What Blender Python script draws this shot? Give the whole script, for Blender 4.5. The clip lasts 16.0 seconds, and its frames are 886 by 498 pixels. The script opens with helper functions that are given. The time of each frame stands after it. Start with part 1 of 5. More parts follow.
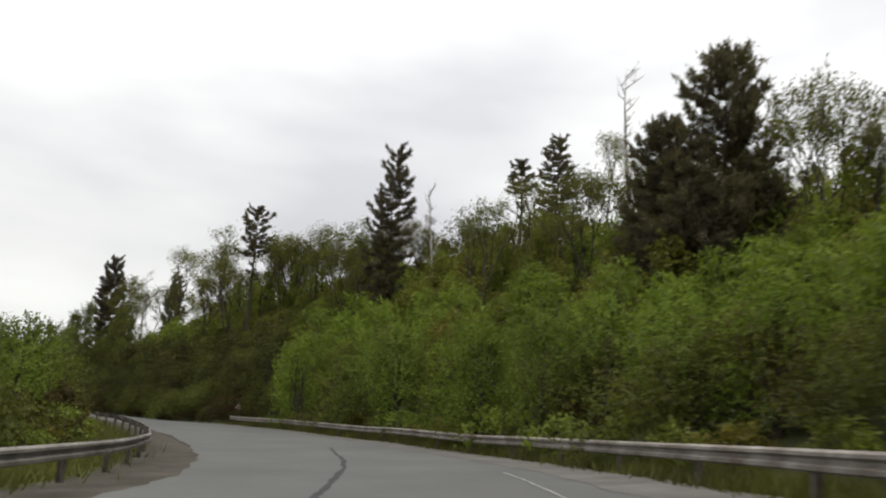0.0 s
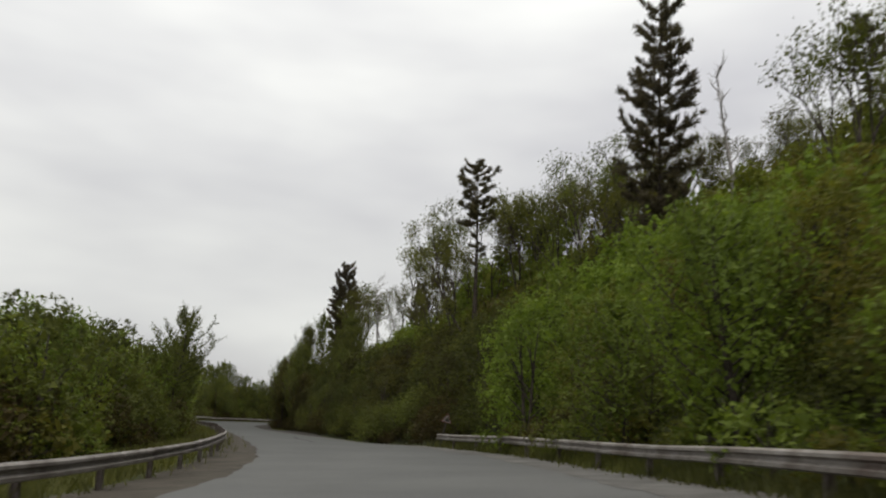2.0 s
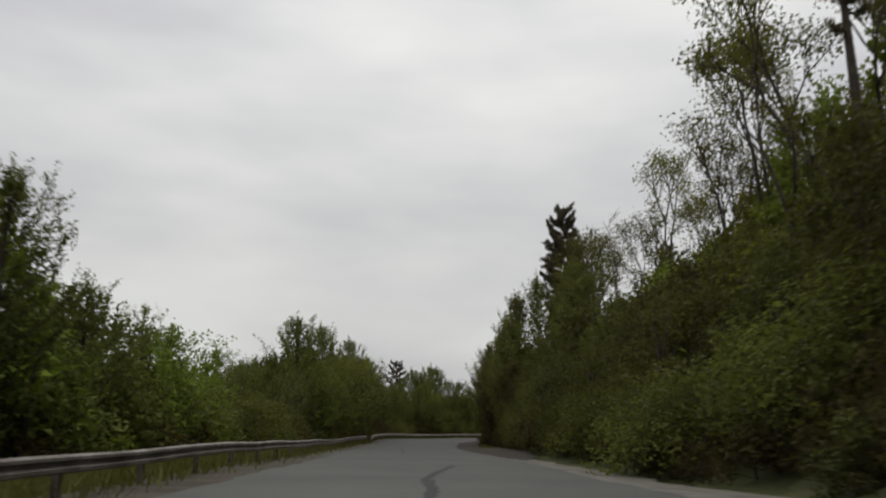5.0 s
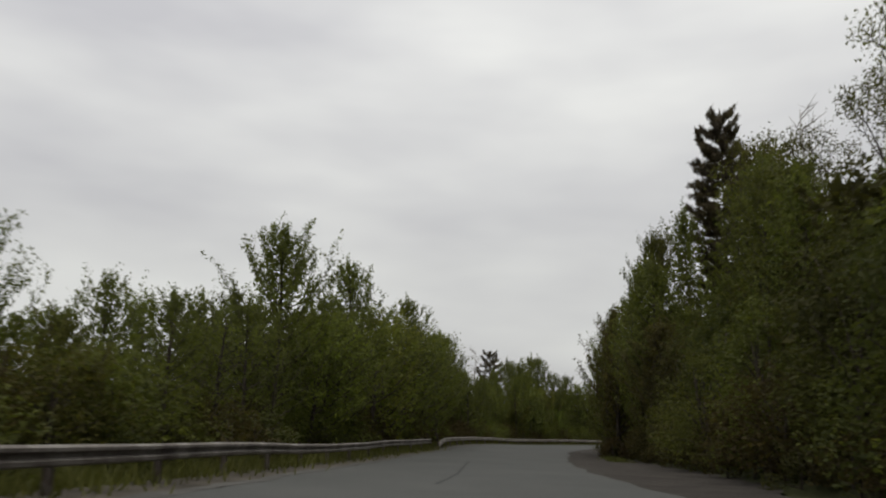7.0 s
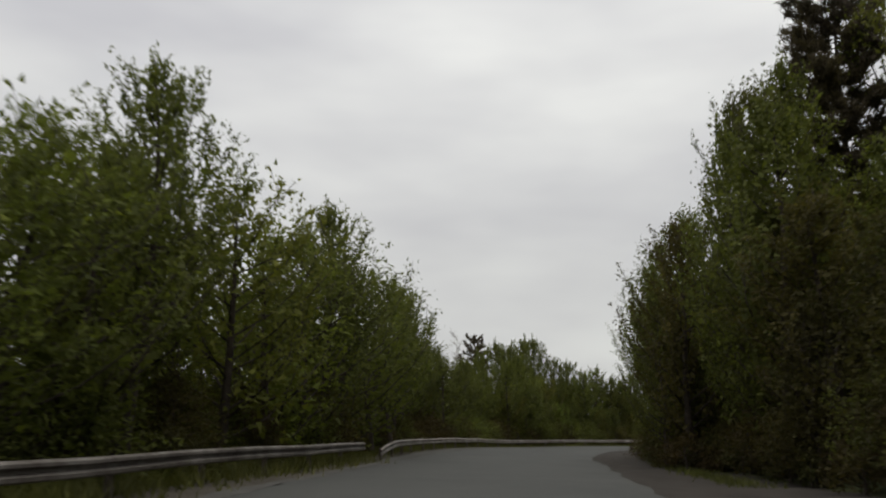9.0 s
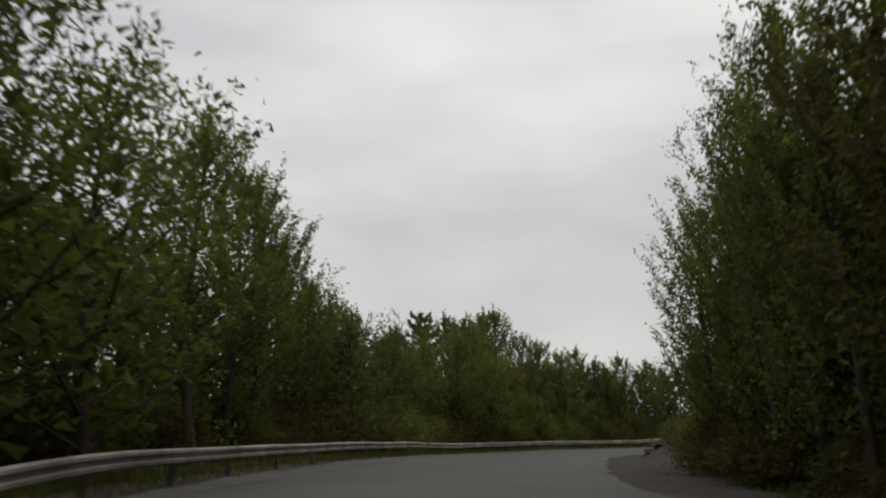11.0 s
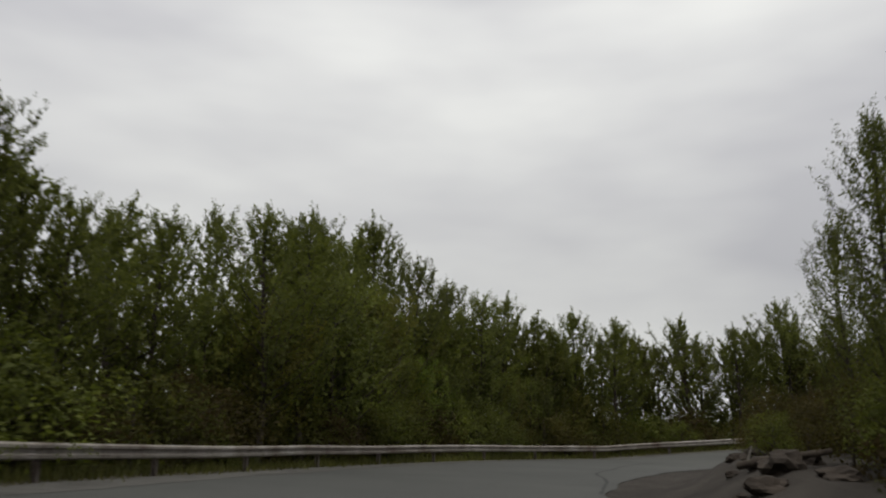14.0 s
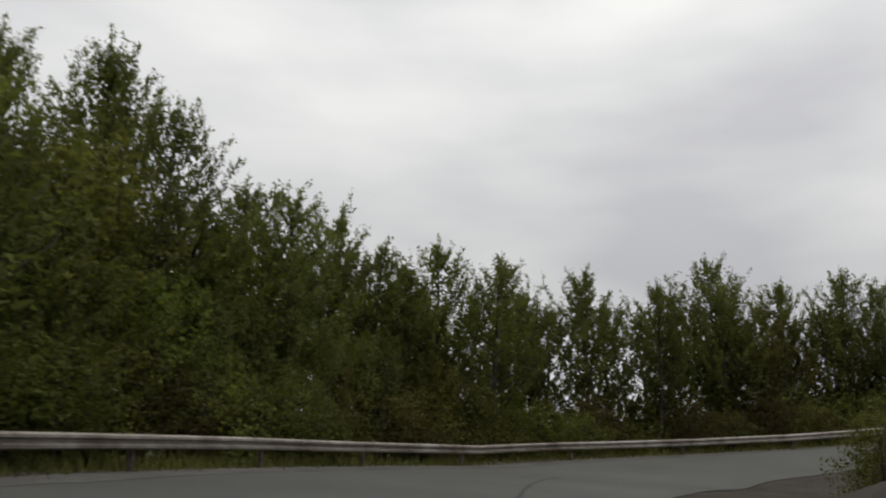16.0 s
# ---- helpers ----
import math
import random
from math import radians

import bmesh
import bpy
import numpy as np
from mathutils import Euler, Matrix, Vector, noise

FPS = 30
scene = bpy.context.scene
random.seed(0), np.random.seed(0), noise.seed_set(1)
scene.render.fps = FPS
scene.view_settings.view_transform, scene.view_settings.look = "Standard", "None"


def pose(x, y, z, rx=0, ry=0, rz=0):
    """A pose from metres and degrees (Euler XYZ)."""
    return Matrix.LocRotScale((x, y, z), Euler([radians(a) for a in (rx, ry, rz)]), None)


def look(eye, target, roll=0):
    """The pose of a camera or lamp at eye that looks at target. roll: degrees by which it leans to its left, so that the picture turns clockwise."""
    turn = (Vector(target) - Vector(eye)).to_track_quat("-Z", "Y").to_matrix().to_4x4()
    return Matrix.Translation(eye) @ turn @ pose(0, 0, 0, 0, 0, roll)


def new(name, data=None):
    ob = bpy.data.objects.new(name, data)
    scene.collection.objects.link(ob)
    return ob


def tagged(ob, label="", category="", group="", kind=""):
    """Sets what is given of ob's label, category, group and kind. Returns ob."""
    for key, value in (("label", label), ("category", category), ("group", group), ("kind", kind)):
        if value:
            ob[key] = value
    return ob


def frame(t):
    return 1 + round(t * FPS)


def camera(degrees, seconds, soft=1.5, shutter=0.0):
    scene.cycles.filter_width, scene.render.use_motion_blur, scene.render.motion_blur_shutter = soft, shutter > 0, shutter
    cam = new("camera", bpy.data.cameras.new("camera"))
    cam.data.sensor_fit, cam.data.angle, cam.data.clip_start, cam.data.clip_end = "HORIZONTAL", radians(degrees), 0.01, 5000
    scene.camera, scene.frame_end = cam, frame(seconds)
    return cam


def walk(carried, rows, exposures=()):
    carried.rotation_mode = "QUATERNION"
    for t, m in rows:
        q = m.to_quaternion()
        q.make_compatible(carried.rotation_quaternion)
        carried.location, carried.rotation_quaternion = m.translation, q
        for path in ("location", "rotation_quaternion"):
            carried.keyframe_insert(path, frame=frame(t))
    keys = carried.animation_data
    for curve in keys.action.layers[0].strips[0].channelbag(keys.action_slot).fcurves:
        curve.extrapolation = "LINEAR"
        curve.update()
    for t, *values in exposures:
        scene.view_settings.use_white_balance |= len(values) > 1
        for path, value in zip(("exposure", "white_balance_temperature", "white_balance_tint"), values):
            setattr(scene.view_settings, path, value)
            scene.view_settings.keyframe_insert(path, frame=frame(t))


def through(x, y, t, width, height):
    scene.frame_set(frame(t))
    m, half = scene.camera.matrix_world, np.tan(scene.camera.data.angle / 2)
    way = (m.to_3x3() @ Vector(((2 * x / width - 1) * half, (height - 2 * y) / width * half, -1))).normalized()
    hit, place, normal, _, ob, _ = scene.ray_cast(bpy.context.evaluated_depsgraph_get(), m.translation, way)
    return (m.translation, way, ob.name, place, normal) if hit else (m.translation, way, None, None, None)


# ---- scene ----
cam = camera(56.99, 16.0, soft=2.1, shutter=0.3)
# seconds, eye, target, roll
PATH = [
    (0.0, (-0.00, 0.00, 2.19), (-0.000, 9.782, 4.262), 4.35),
    (0.5, (0.42, 7.17, 2.12), (-0.458, 16.912, 4.186), 4.06),
    (1.0, (-0.04, 13.80, 2.02), (-1.653, 23.444, 4.134), 3.62),
    (1.5, (-1.01, 20.82, 1.89), (-3.454, 30.289, 3.975), 3.21),
    (2.0, (-2.47, 27.42, 1.85), (-5.560, 36.698, 3.961), 2.77),
    (2.5, (-4.55, 34.55, 1.76), (-8.230, 43.616, 3.815), 2.33),
    (3.0, (-6.86, 41.05, 1.70), (-10.978, 49.898, 3.871), 1.29),
    (3.5, (-9.66, 47.95, 1.66), (-14.210, 56.594, 3.784), 0.95),
    (4.0, (-12.57, 54.13, 1.61), (-17.476, 62.580, 3.738), 0.96),
    (4.5, (-16.02, 60.73, 1.53), (-21.250, 68.957, 3.738), 0.52),
    (5.0, (-20.00, 67.07, 1.44), (-25.503, 75.125, 3.637), 0.00),
    (7.5, (-41.02, 97.49, 1.28), (-47.577, 104.693, 3.559), 1.23),
    (8.0, (-44.95, 102.56, 1.31), (-51.455, 109.791, 3.650), 0.87),
    (8.5, (-49.16, 107.89, 1.29), (-55.570, 115.234, 3.542), -0.25),
    (9.0, (-53.07, 112.93, 1.25), (-59.409, 120.329, 3.522), 0.09),
    (9.5, (-57.14, 118.43, 1.20), (-63.382, 125.892, 3.502), -0.18),
    (12.0, (-74.06, 144.71, 1.28), (-79.830, 152.555, 3.552), -0.32),
    (12.5, (-76.77, 149.63, 1.26), (-82.520, 157.490, 3.516), 0.70),
    (13.0, (-79.59, 154.49, 1.26), (-85.258, 162.398, 3.565), 1.41),
    (13.5, (-82.51, 159.78, 1.16), (-87.971, 167.856, 3.388), 1.37),
    (14.0, (-85.06, 164.34, 1.25), (-90.271, 172.552, 3.579), 0.23),
    (14.5, (-87.16, 169.47, 1.23), (-92.265, 177.739, 3.576), 1.28),
    (15.0, (-89.46, 173.91, 1.24), (-94.394, 182.321, 3.444), 2.40),
    (15.5, (-91.83, 178.33, 1.27), (-96.186, 187.045, 3.515), 1.64),
    (16.0, (-93.13, 182.33, 1.21), (-96.861, 191.315, 3.535), 1.77),
]
walk(cam, [(t, look(e, g, r)) for t, e, g, r in PATH],
     [(0.0, 0.5), (1.2, 0.35), (2.5, 0.11), (4.0, 0.05), (5.0, -0.03), (8.5, -0.04), (12.0, -0.05), (14.0, -0.05), (15.4, -0.04), (16.0, 0.05)])

# ---- light: overcast day, broad soft sun ----
world = bpy.data.worlds.new("overcast_sky")
scene.world = world
world.use_nodes = True
wn, wl = world.node_tree.nodes, world.node_tree.links
wn.clear()
w_out = wn.new("ShaderNodeOutputWorld")
w_bg = wn.new("ShaderNodeBackground")
w_sky = wn.new("ShaderNodeTexSky")
w_sky.sky_type, w_sky.sun_disc = "NISHITA", False
w_sky.sun_elevation, w_sky.sun_rotation = radians(78), radians(150)
w_co = wn.new("ShaderNodeTexCoord")
w_map = wn.new("ShaderNodeMapping")
w_map.inputs["Scale"].default_value = (1.0, 1.0, 3.2)
w_map.inputs["Location"].default_value = (0.9, 0.3, 0.0)
w_noise = wn.new("ShaderNodeTexNoise")
w_noise.inputs["Scale"].default_value, w_noise.inputs["Detail"].default_value = 1.7, 4.0
w_noise.inputs["Roughness"].default_value = 0.45
w_ramp = wn.new("ShaderNodeValToRGB")
w_ramp.color_ramp.elements[0].position, w_ramp.color_ramp.elements[0].color = 0.36, (5.95, 5.9, 6.05, 1)
w_ramp.color_ramp.elements[1].position, w_ramp.color_ramp.elements[1].color = 0.62, (8.95, 8.95, 8.6, 1)
w_mix = wn.new("ShaderNodeMix")
w_mix.data_type = "RGBA"
w_mix.inputs[0].default_value = 0.93
wl.new(w_co.outputs["Generated"], w_map.inputs["Vector"])
wl.new(w_map.outputs[0], w_noise.inputs["Vector"])
wl.new(w_noise.outputs[0], w_ramp.inputs[0])
wl.new(w_sky.outputs[0], w_mix.inputs[6])
wl.new(w_ramp.outputs[0], w_mix.inputs[7])
# overcast sky: brighter overhead than towards the horizon
w_xyz = wn.new("ShaderNodeSeparateXYZ")
wl.new(w_co.outputs["Generated"], w_xyz.inputs[0])
w_fall = wn.new("ShaderNodeValToRGB")
for k, (at_z, v) in enumerate(((0.0, 0.76), (0.2, 0.84), (0.32, 0.96), (0.47, 1.07), (1.0, 1.15))):
    el = w_fall.color_ramp.elements[k] if k < 2 else w_fall.color_ramp.elements.new(at_z)
    el.position, el.color = at_z, (v, v, v, 1)
wl.new(w_xyz.outputs["Z"], w_fall.inputs[0])
w_mul = wn.new("ShaderNodeMix")
w_mul.data_type, w_mul.blend_type = "RGBA", "MULTIPLY"
w_mul.inputs[0].default_value = 1.0
wl.new(w_mix.outputs[2], w_mul.inputs[6])
wl.new(w_fall.outputs[0], w_mul.inputs[7])
wl.new(w_mul.outputs[2], w_bg.inputs["Color"])
w_bg.inputs["Strength"].default_value = 0.1
wl.new(w_bg.outputs[0], w_out.inputs[0])

sun_data = bpy.data.lights.new("sun", "SUN")
sun_data.energy, sun_data.angle, sun_data.color = 2.4, radians(60), (1.0, 0.97, 0.92)
sun = new("sun", sun_data)
sun.matrix_basis = look((8, -14, 80), (0, 0, 0))


# ---- materials ----
def material(name):
    m = bpy.data.materials.new(name)
    m.use_nodes = True
    return m, m.node_tree.nodes, m.node_tree.links, m.node_tree.nodes["Principled BSDF"]


def noise_node(n, l, scale, detail=5.0, rough=0.6, space="Object"):
    co = n.new("ShaderNodeTexCoord")
    t = n.new("ShaderNodeTexNoise")
    t.inputs["Scale"].default_value, t.inputs["Detail"].default_value, t.inputs["Roughness"].default_value = scale, detail, rough
    l.new(co.outputs[space], t.inputs["Vector"])
    return t


def ramp_node(n, l, src, stops):
    r = n.new("ShaderNodeValToRGB")
    e = r.color_ramp.elements
    while len(e) < len(stops):
        e.new(0.5)
    for el, (p, c) in zip(e, stops):
        el.position, el.color = p, (*c, 1)
    l.new(src, r.inputs[0])
    return r


def mix_node(n, l, fac, a, b, mode="MIX"):
    m = n.new("ShaderNodeMix")
    m.data_type, m.blend_type = "RGBA", mode
    for sock, v in ((m.inputs[0], fac), (m.inputs[6], a), (m.inputs[7], b)):
        if hasattr(v, "is_linked"):
            l.new(v, sock)
        elif isinstance(v, tuple):
            sock.default_value = (*v, 1)
        else:
            sock.default_value = v
    return m.outputs[2]


def bump_node(n, l, src, p, strength, dist):
    b = n.new("ShaderNodeBump")
    b.inputs["Strength"].default_value, b.inputs["Distance"].default_value = strength, dist
    l.new(src, b.inputs["Height"])
    l.new(b.outputs[0], p.inputs["Normal"])


def simple(name, stops, scale, rough=0.8, metal=0.0, fine=None, bump=0.3, dist=0.01):
    m, n, l, p = material(name)
    t = noise_node(n, l, scale)
    col = ramp_node(n, l, t.outputs[0], stops).outputs[0]
    f = noise_node(n, l, fine or scale * 9, 4.0, 0.7)
    col = mix_node(n, l, 0.45, col, ramp_node(n, l, f.outputs[0], [(0.3, (0.45, 0.45, 0.45)), (0.7, (1.0, 1.0, 1.0))]).outputs[0], "MULTIPLY")
    l.new(col, p.inputs["Base Color"])
    p.inputs["Roughness"].default_value, p.inputs["Metallic"].default_value = rough, metal
    p.inputs["Specular IOR Level"].default_value = 0.12 if rough > 0.85 else 0.4
    bump_node(n, l, f.outputs[0], p, bump, dist)
    return m


def leaf_material(name, dark, mid, light, through=0.42):
    """Leaves: colour differs from plant to plant and from leaf to leaf; light passes through a little."""
    m, n, l, p = material(name)
    info = n.new("ShaderNodeObjectInfo")
    geo = n.new("ShaderNodeNewGeometry")
    plant = ramp_node(n, l, info.outputs["Random"], [(0.0, dark), (0.5, mid), (1.0, light)]).outputs[0]
    leaf = ramp_node(n, l, geo.outputs["Random Per Island"], [(0.0, (0.8, 0.82, 0.78)), (0.6, (1.0, 1.0, 1.0)), (1.0, (1.15, 1.1, 0.95))]).outputs[0]
    t = noise_node(n, l, 0.35, 2.0)
    patch = ramp_node(n, l, t.outputs[0], [(0.35, (0.75, 0.72, 0.8)), (0.65, (1.15, 1.12, 0.95))]).outputs[0]
    col = mix_node(n, l, 1.0, mix_node(n, l, 1.0, plant, leaf, "MULTIPLY"), patch, "MULTIPLY")
    l.new(col, p.inputs["Base Color"])
    p.inputs["Roughness"].default_value = 0.6
    p.inputs["Specular IOR Level"].default_value = 0.05
    tr = n.new("ShaderNodeBsdfTranslucent")
    l.new(mix_node(n, l, 1.0, col, (1.12, 1.17, 0.65), "MULTIPLY"), tr.inputs["Color"])
    mx = n.new("ShaderNodeMixShader")
    mx.inputs[0].default_value = through
    l.new(p.outputs[0], mx.inputs[1])
    l.new(tr.outputs[0], mx.inputs[2])
    l.new(mx.outputs[0], n["Material Output"].inputs["Surface"])
    return m


LEAF_SPRING = leaf_material("spring_leaf", (0.11, 0.148, 0.031), (0.138, 0.19, 0.037), (0.162, 0.23, 0.045))
LEAF_SLOPE = leaf_material("slope_leaf", (0.124, 0.112, 0.033), (0.132, 0.156, 0.036), (0.146, 0.196, 0.042))
LEAF_POPLAR = leaf_material("poplar_leaf", (0.086, 0.098, 0.032), (0.102, 0.118, 0.036), (0.118, 0.14, 0.04), 0.46)
LEAF_BROWN = leaf_material("budding_leaf", (0.052, 0.039, 0.021), (0.057, 0.047, 0.022), (0.063, 0.058, 0.024), 0.46)
# shaded copy of the leaf colours: the shade is in the base colour
LEAF_SHADED = leaf_material("shaded_leaf", (0.078, 0.07, 0.027), (0.084, 0.092, 0.029), (0.098, 0.116, 0.033), 0.45)
LEAF_RIDGE = leaf_material("ridge_leaf", (0.086, 0.084, 0.033), (0.102, 0.106, 0.036), (0.12, 0.13, 0.04), 0.5)
# a still darker shaded copy, for the dim bank beyond the first bend
LEAF_DEEP_SHADE = leaf_material("deep_shade_leaf", (0.052, 0.049, 0.022), (0.058, 0.062, 0.024), (0.068, 0.08, 0.028), 0.42)
NEEDLE = leaf_material("pine_needle", (0.082, 0.07, 0.054), (0.094, 0.084, 0.06), (0.108, 0.098, 0.067), 0.34)
BARK = simple("bark", [(0.3, (0.032, 0.026, 0.021)), (0.7, (0.085, 0.07, 0.057))], 3.0, 0.95, fine=24.0, bump=0.6, dist=0.03)
BARK_PALE = simple("pale_bark", [(0.35, (0.07, 0.064, 0.055)), (0.65, (0.17, 0.158, 0.14))], 4.0, 0.9, fine=30.0, bump=0.5, dist=0.02)
DEADWOOD = simple("dead_wood", [(0.3, (0.2, 0.18, 0.16)), (0.7, (0.38, 0.36, 0.33))], 3.0, 0.9, fine=26.0)
SHOULDER = simple("brown_shoulder_dirt", [(0.3, (0.036, 0.032, 0.025)), (0.7, (0.082, 0.072, 0.058))], 0.8, 0.95, fine=18.0, bump=0.8, dist=0.03)
GRAVEL = simple("gravel", [(0.3, (0.078, 0.072, 0.062)), (0.7, (0.14, 0.131, 0.116))], 0.9, 0.95, fine=22.0, bump=0.8, dist=0.03)
SOIL = simple("leaf_litter_soil", [(0.3, (0.028, 0.032, 0.012)), (0.55, (0.045, 0.05, 0.02)), (0.75, (0.075, 0.062, 0.034))], 0.35, 0.95, fine=7.0, bump=0.8, dist=0.08)
DIRT = simple("dark_dirt", [(0.3, (0.024, 0.021, 0.018)), (0.7, (0.05, 0.044, 0.038))], 0.7, 0.95, fine=16.0, bump=0.8, dist=0.04)
TAR = simple("tar", [(0.3, (0.034, 0.034, 0.034)), (0.7, (0.055, 0.055, 0.054))], 6.0, 0.9)
PAINT = simple("worn_road_paint", [(0.4, (0.12, 0.12, 0.118)), (0.62, (0.36, 0.36, 0.34))], 5.0, 0.7, fine=40.0)
POST = simple("post_steel", [(0.35, (0.07, 0.05, 0.038)), (0.65, (0.16, 0.14, 0.125))], 5.0, 0.7, 0.3)
GRASS = leaf_material("grass_blade", (0.08, 0.09, 0.031), (0.097, 0.105, 0.036), (0.114, 0.114, 0.045), 0.3)
DUST = simple("pale_road_dust", [(0.3, (0.075, 0.072, 0.066)), (0.7, (0.135, 0.13, 0.12))], 0.9, 0.95, fine=26.0, bump=0.5, dist=0.02)
# darker copy of DUST for the left edge, shade put into its colour
DUST_SHADED = simple("shaded_road_dust", [(0.3, (0.05, 0.048, 0.044)), (0.7, (0.088, 0.085, 0.078))], 1.3, 0.95, fine=26.0, bump=0.5, dist=0.02)
STONE = simple("stone", [(0.3, (0.022, 0.018, 0.015)), (0.7, (0.06, 0.049, 0.04))], 2.0, 0.9, fine=20.0)


def asphalt_material():
    m, n, l, p = material("old_asphalt")
    big = noise_node(n, l, 0.22, 4.0)
    col = ramp_node(n, l, big.outputs[0], [(0.3, (0.066, 0.067, 0.064)), (0.7, (0.094, 0.094, 0.089))]).outputs[0]
    grit = noise_node(n, l, 55.0, 3.0, 0.8)
    col = mix_node(n, l, 0.5, col, ramp_node(n, l, grit.outputs[0], [(0.3, (0.55, 0.55, 0.55)), (0.7, (1.15, 1.15, 1.15))]).outputs[0], "MULTIPLY")
    dust = noise_node(n, l, 1.6, 6.0, 0.7)
    f = ramp_node(n, l, dust.outputs[0], [(0.55, (0, 0, 0)), (0.8, (0.5, 0.5, 0.5))]).outputs[0]
    col = mix_node(n, l, f, col, (0.11, 0.106, 0.096))
    # shade under the trees put into the road colour, darkest between the bends
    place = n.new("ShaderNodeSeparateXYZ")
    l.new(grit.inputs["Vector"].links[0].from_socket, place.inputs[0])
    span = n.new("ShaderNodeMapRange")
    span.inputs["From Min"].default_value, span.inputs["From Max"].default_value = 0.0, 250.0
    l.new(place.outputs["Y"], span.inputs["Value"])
    road_shade = ramp_node(n, l, span.outputs[0], [(0.2, (1.0, 1.0, 1.0)), (0.36, (0.68, 0.69, 0.675)), (0.5, (0.54, 0.55, 0.535)), (0.74, (0.55, 0.56, 0.545)), (0.86, (0.72, 0.73, 0.715))]).outputs[0]
    col = mix_node(n, l, 1.0, col, road_shade, "MULTIPLY")
    l.new(col, p.inputs["Base Color"])
    p.inputs["Roughness"].default_value = 0.8
    p.inputs["Specular IOR Level"].default_value = 0.22
    bump_node(n, l, grit.outputs[0], p, 0.4, 0.006)
    return m


def rail_material(name, rust, dull, bright, split):
    """Weathered zinc with rust bleeding through in blotches."""
    m, n, l, p = material(name)
    t = noise_node(n, l, 0.8, 6.0, 0.7)
    col = ramp_node(n, l, t.outputs[0], [(split - 0.16, rust), (split, dull), (split + 0.25, bright)]).outputs[0]
    g = noise_node(n, l, 14.0, 5.0, 0.7)
    col = mix_node(n, l, 0.4, col, ramp_node(n, l, g.outputs[0], [(0.3, (0.5, 0.46, 0.42)), (0.7, (1, 1, 1))]).outputs[0], "MULTIPLY")
    l.new(col, p.inputs["Base Color"])
    p.inputs["Metallic"].default_value = 0.3
    l.new(ramp_node(n, l, g.outputs[0], [(0.3, (0.75, 0.75, 0.75)), (0.7, (0.45, 0.45, 0.45))]).outputs[0], p.inputs["Roughness"])
    bump_node(n, l, g.outputs[0], p, 0.15, 0.01)
    return m


ASPHALT = asphalt_material()
RAIL_BROWN = rail_material("rusty_galvanised_steel", (0.045, 0.034, 0.027), (0.115, 0.1, 0.086), (0.27, 0.255, 0.235), 0.47)
RAIL_PALE = rail_material("weathered_galvanised_steel", (0.095, 0.064, 0.048), (0.2, 0.18, 0.158), (0.37, 0.355, 0.33), 0.49)


# ---- mesh helpers ----
def mesh_of(name, verts, faces, mat, smooth=False):
    me = bpy.data.meshes.new(name)
    me.from_pydata([tuple(v) for v in verts], [], [tuple(f) for f in faces])
    me.materials.append(mat)
    if smooth:
        me.polygons.foreach_set("use_smooth", [True] * len(me.polygons))
    me.update()
    return me


def part(name, me, parent=None, label=""):
    ob = new(name, me)
    if parent is not None:
        ob.parent = parent
    if label:
        tagged(ob, label)
    return ob


def thing(name, label, category, group="", kind="", m=None):
    ob = new(name)
    ob.empty_display_size = 0.3
    if m is not None:
        ob.matrix_basis = m
    return tagged(ob, label, category, group, kind)


class Geo:
    """Gathers vertices and faces for one mesh."""

    def __init__(self):
        self.v, self.f = [], []

    def tube(self, pts, radii, sides=6):
        pts = [Vector(p) for p in pts]
        base = len(self.v)
        for i, (p, r) in enumerate(zip(pts, radii)):
            d = (pts[min(i + 1, len(pts) - 1)] - pts[max(i - 1, 0)]).normalized()
            u = d.orthogonal().normalized() if abs(d.z) < 0.9 else Vector((1, 0, 0)).cross(d).normalized()
            w = d.cross(u)
            for k in range(sides):
                a = 2 * math.pi * k / sides
                self.v.append(p + (u * math.cos(a) + w * math.sin(a)) * r)
        for i in range(len(pts) - 1):
            for k in range(sides):
                a, b = base + i * sides + k, base + i * sides + (k + 1) % sides
                self.f.append((a, b, b + sides, a + sides))
        self.v.append(pts[-1])
        tip = len(self.v) - 1
        for k in range(sides):
            self.f.append((base + (len(pts) - 1) * sides + k, base + (len(pts) - 1) * sides + (k + 1) % sides, tip))

    def box(self, c, ax, ay, az):
        """A box at the corner-centred point c with half axes ax, ay, az."""
        b = len(self.v)
        c, ax, ay, az = Vector(c), Vector(ax), Vector(ay), Vector(az)
        for i in (-1, 1):
            for j in (-1, 1):
                for k in (-1, 1):
                    self.v.append(c + ax * i + ay * j + az * k)
        for f in ((0, 1, 3, 2), (4, 6, 7, 5), (0, 4, 5, 1), (2, 3, 7, 6), (0, 2, 6, 4), (1, 5, 7, 3)):
            self.f.append(tuple(b + q for q in f))

    def mesh(self, name, mat, smooth=False):
        return mesh_of(name, self.v, self.f, mat, smooth)


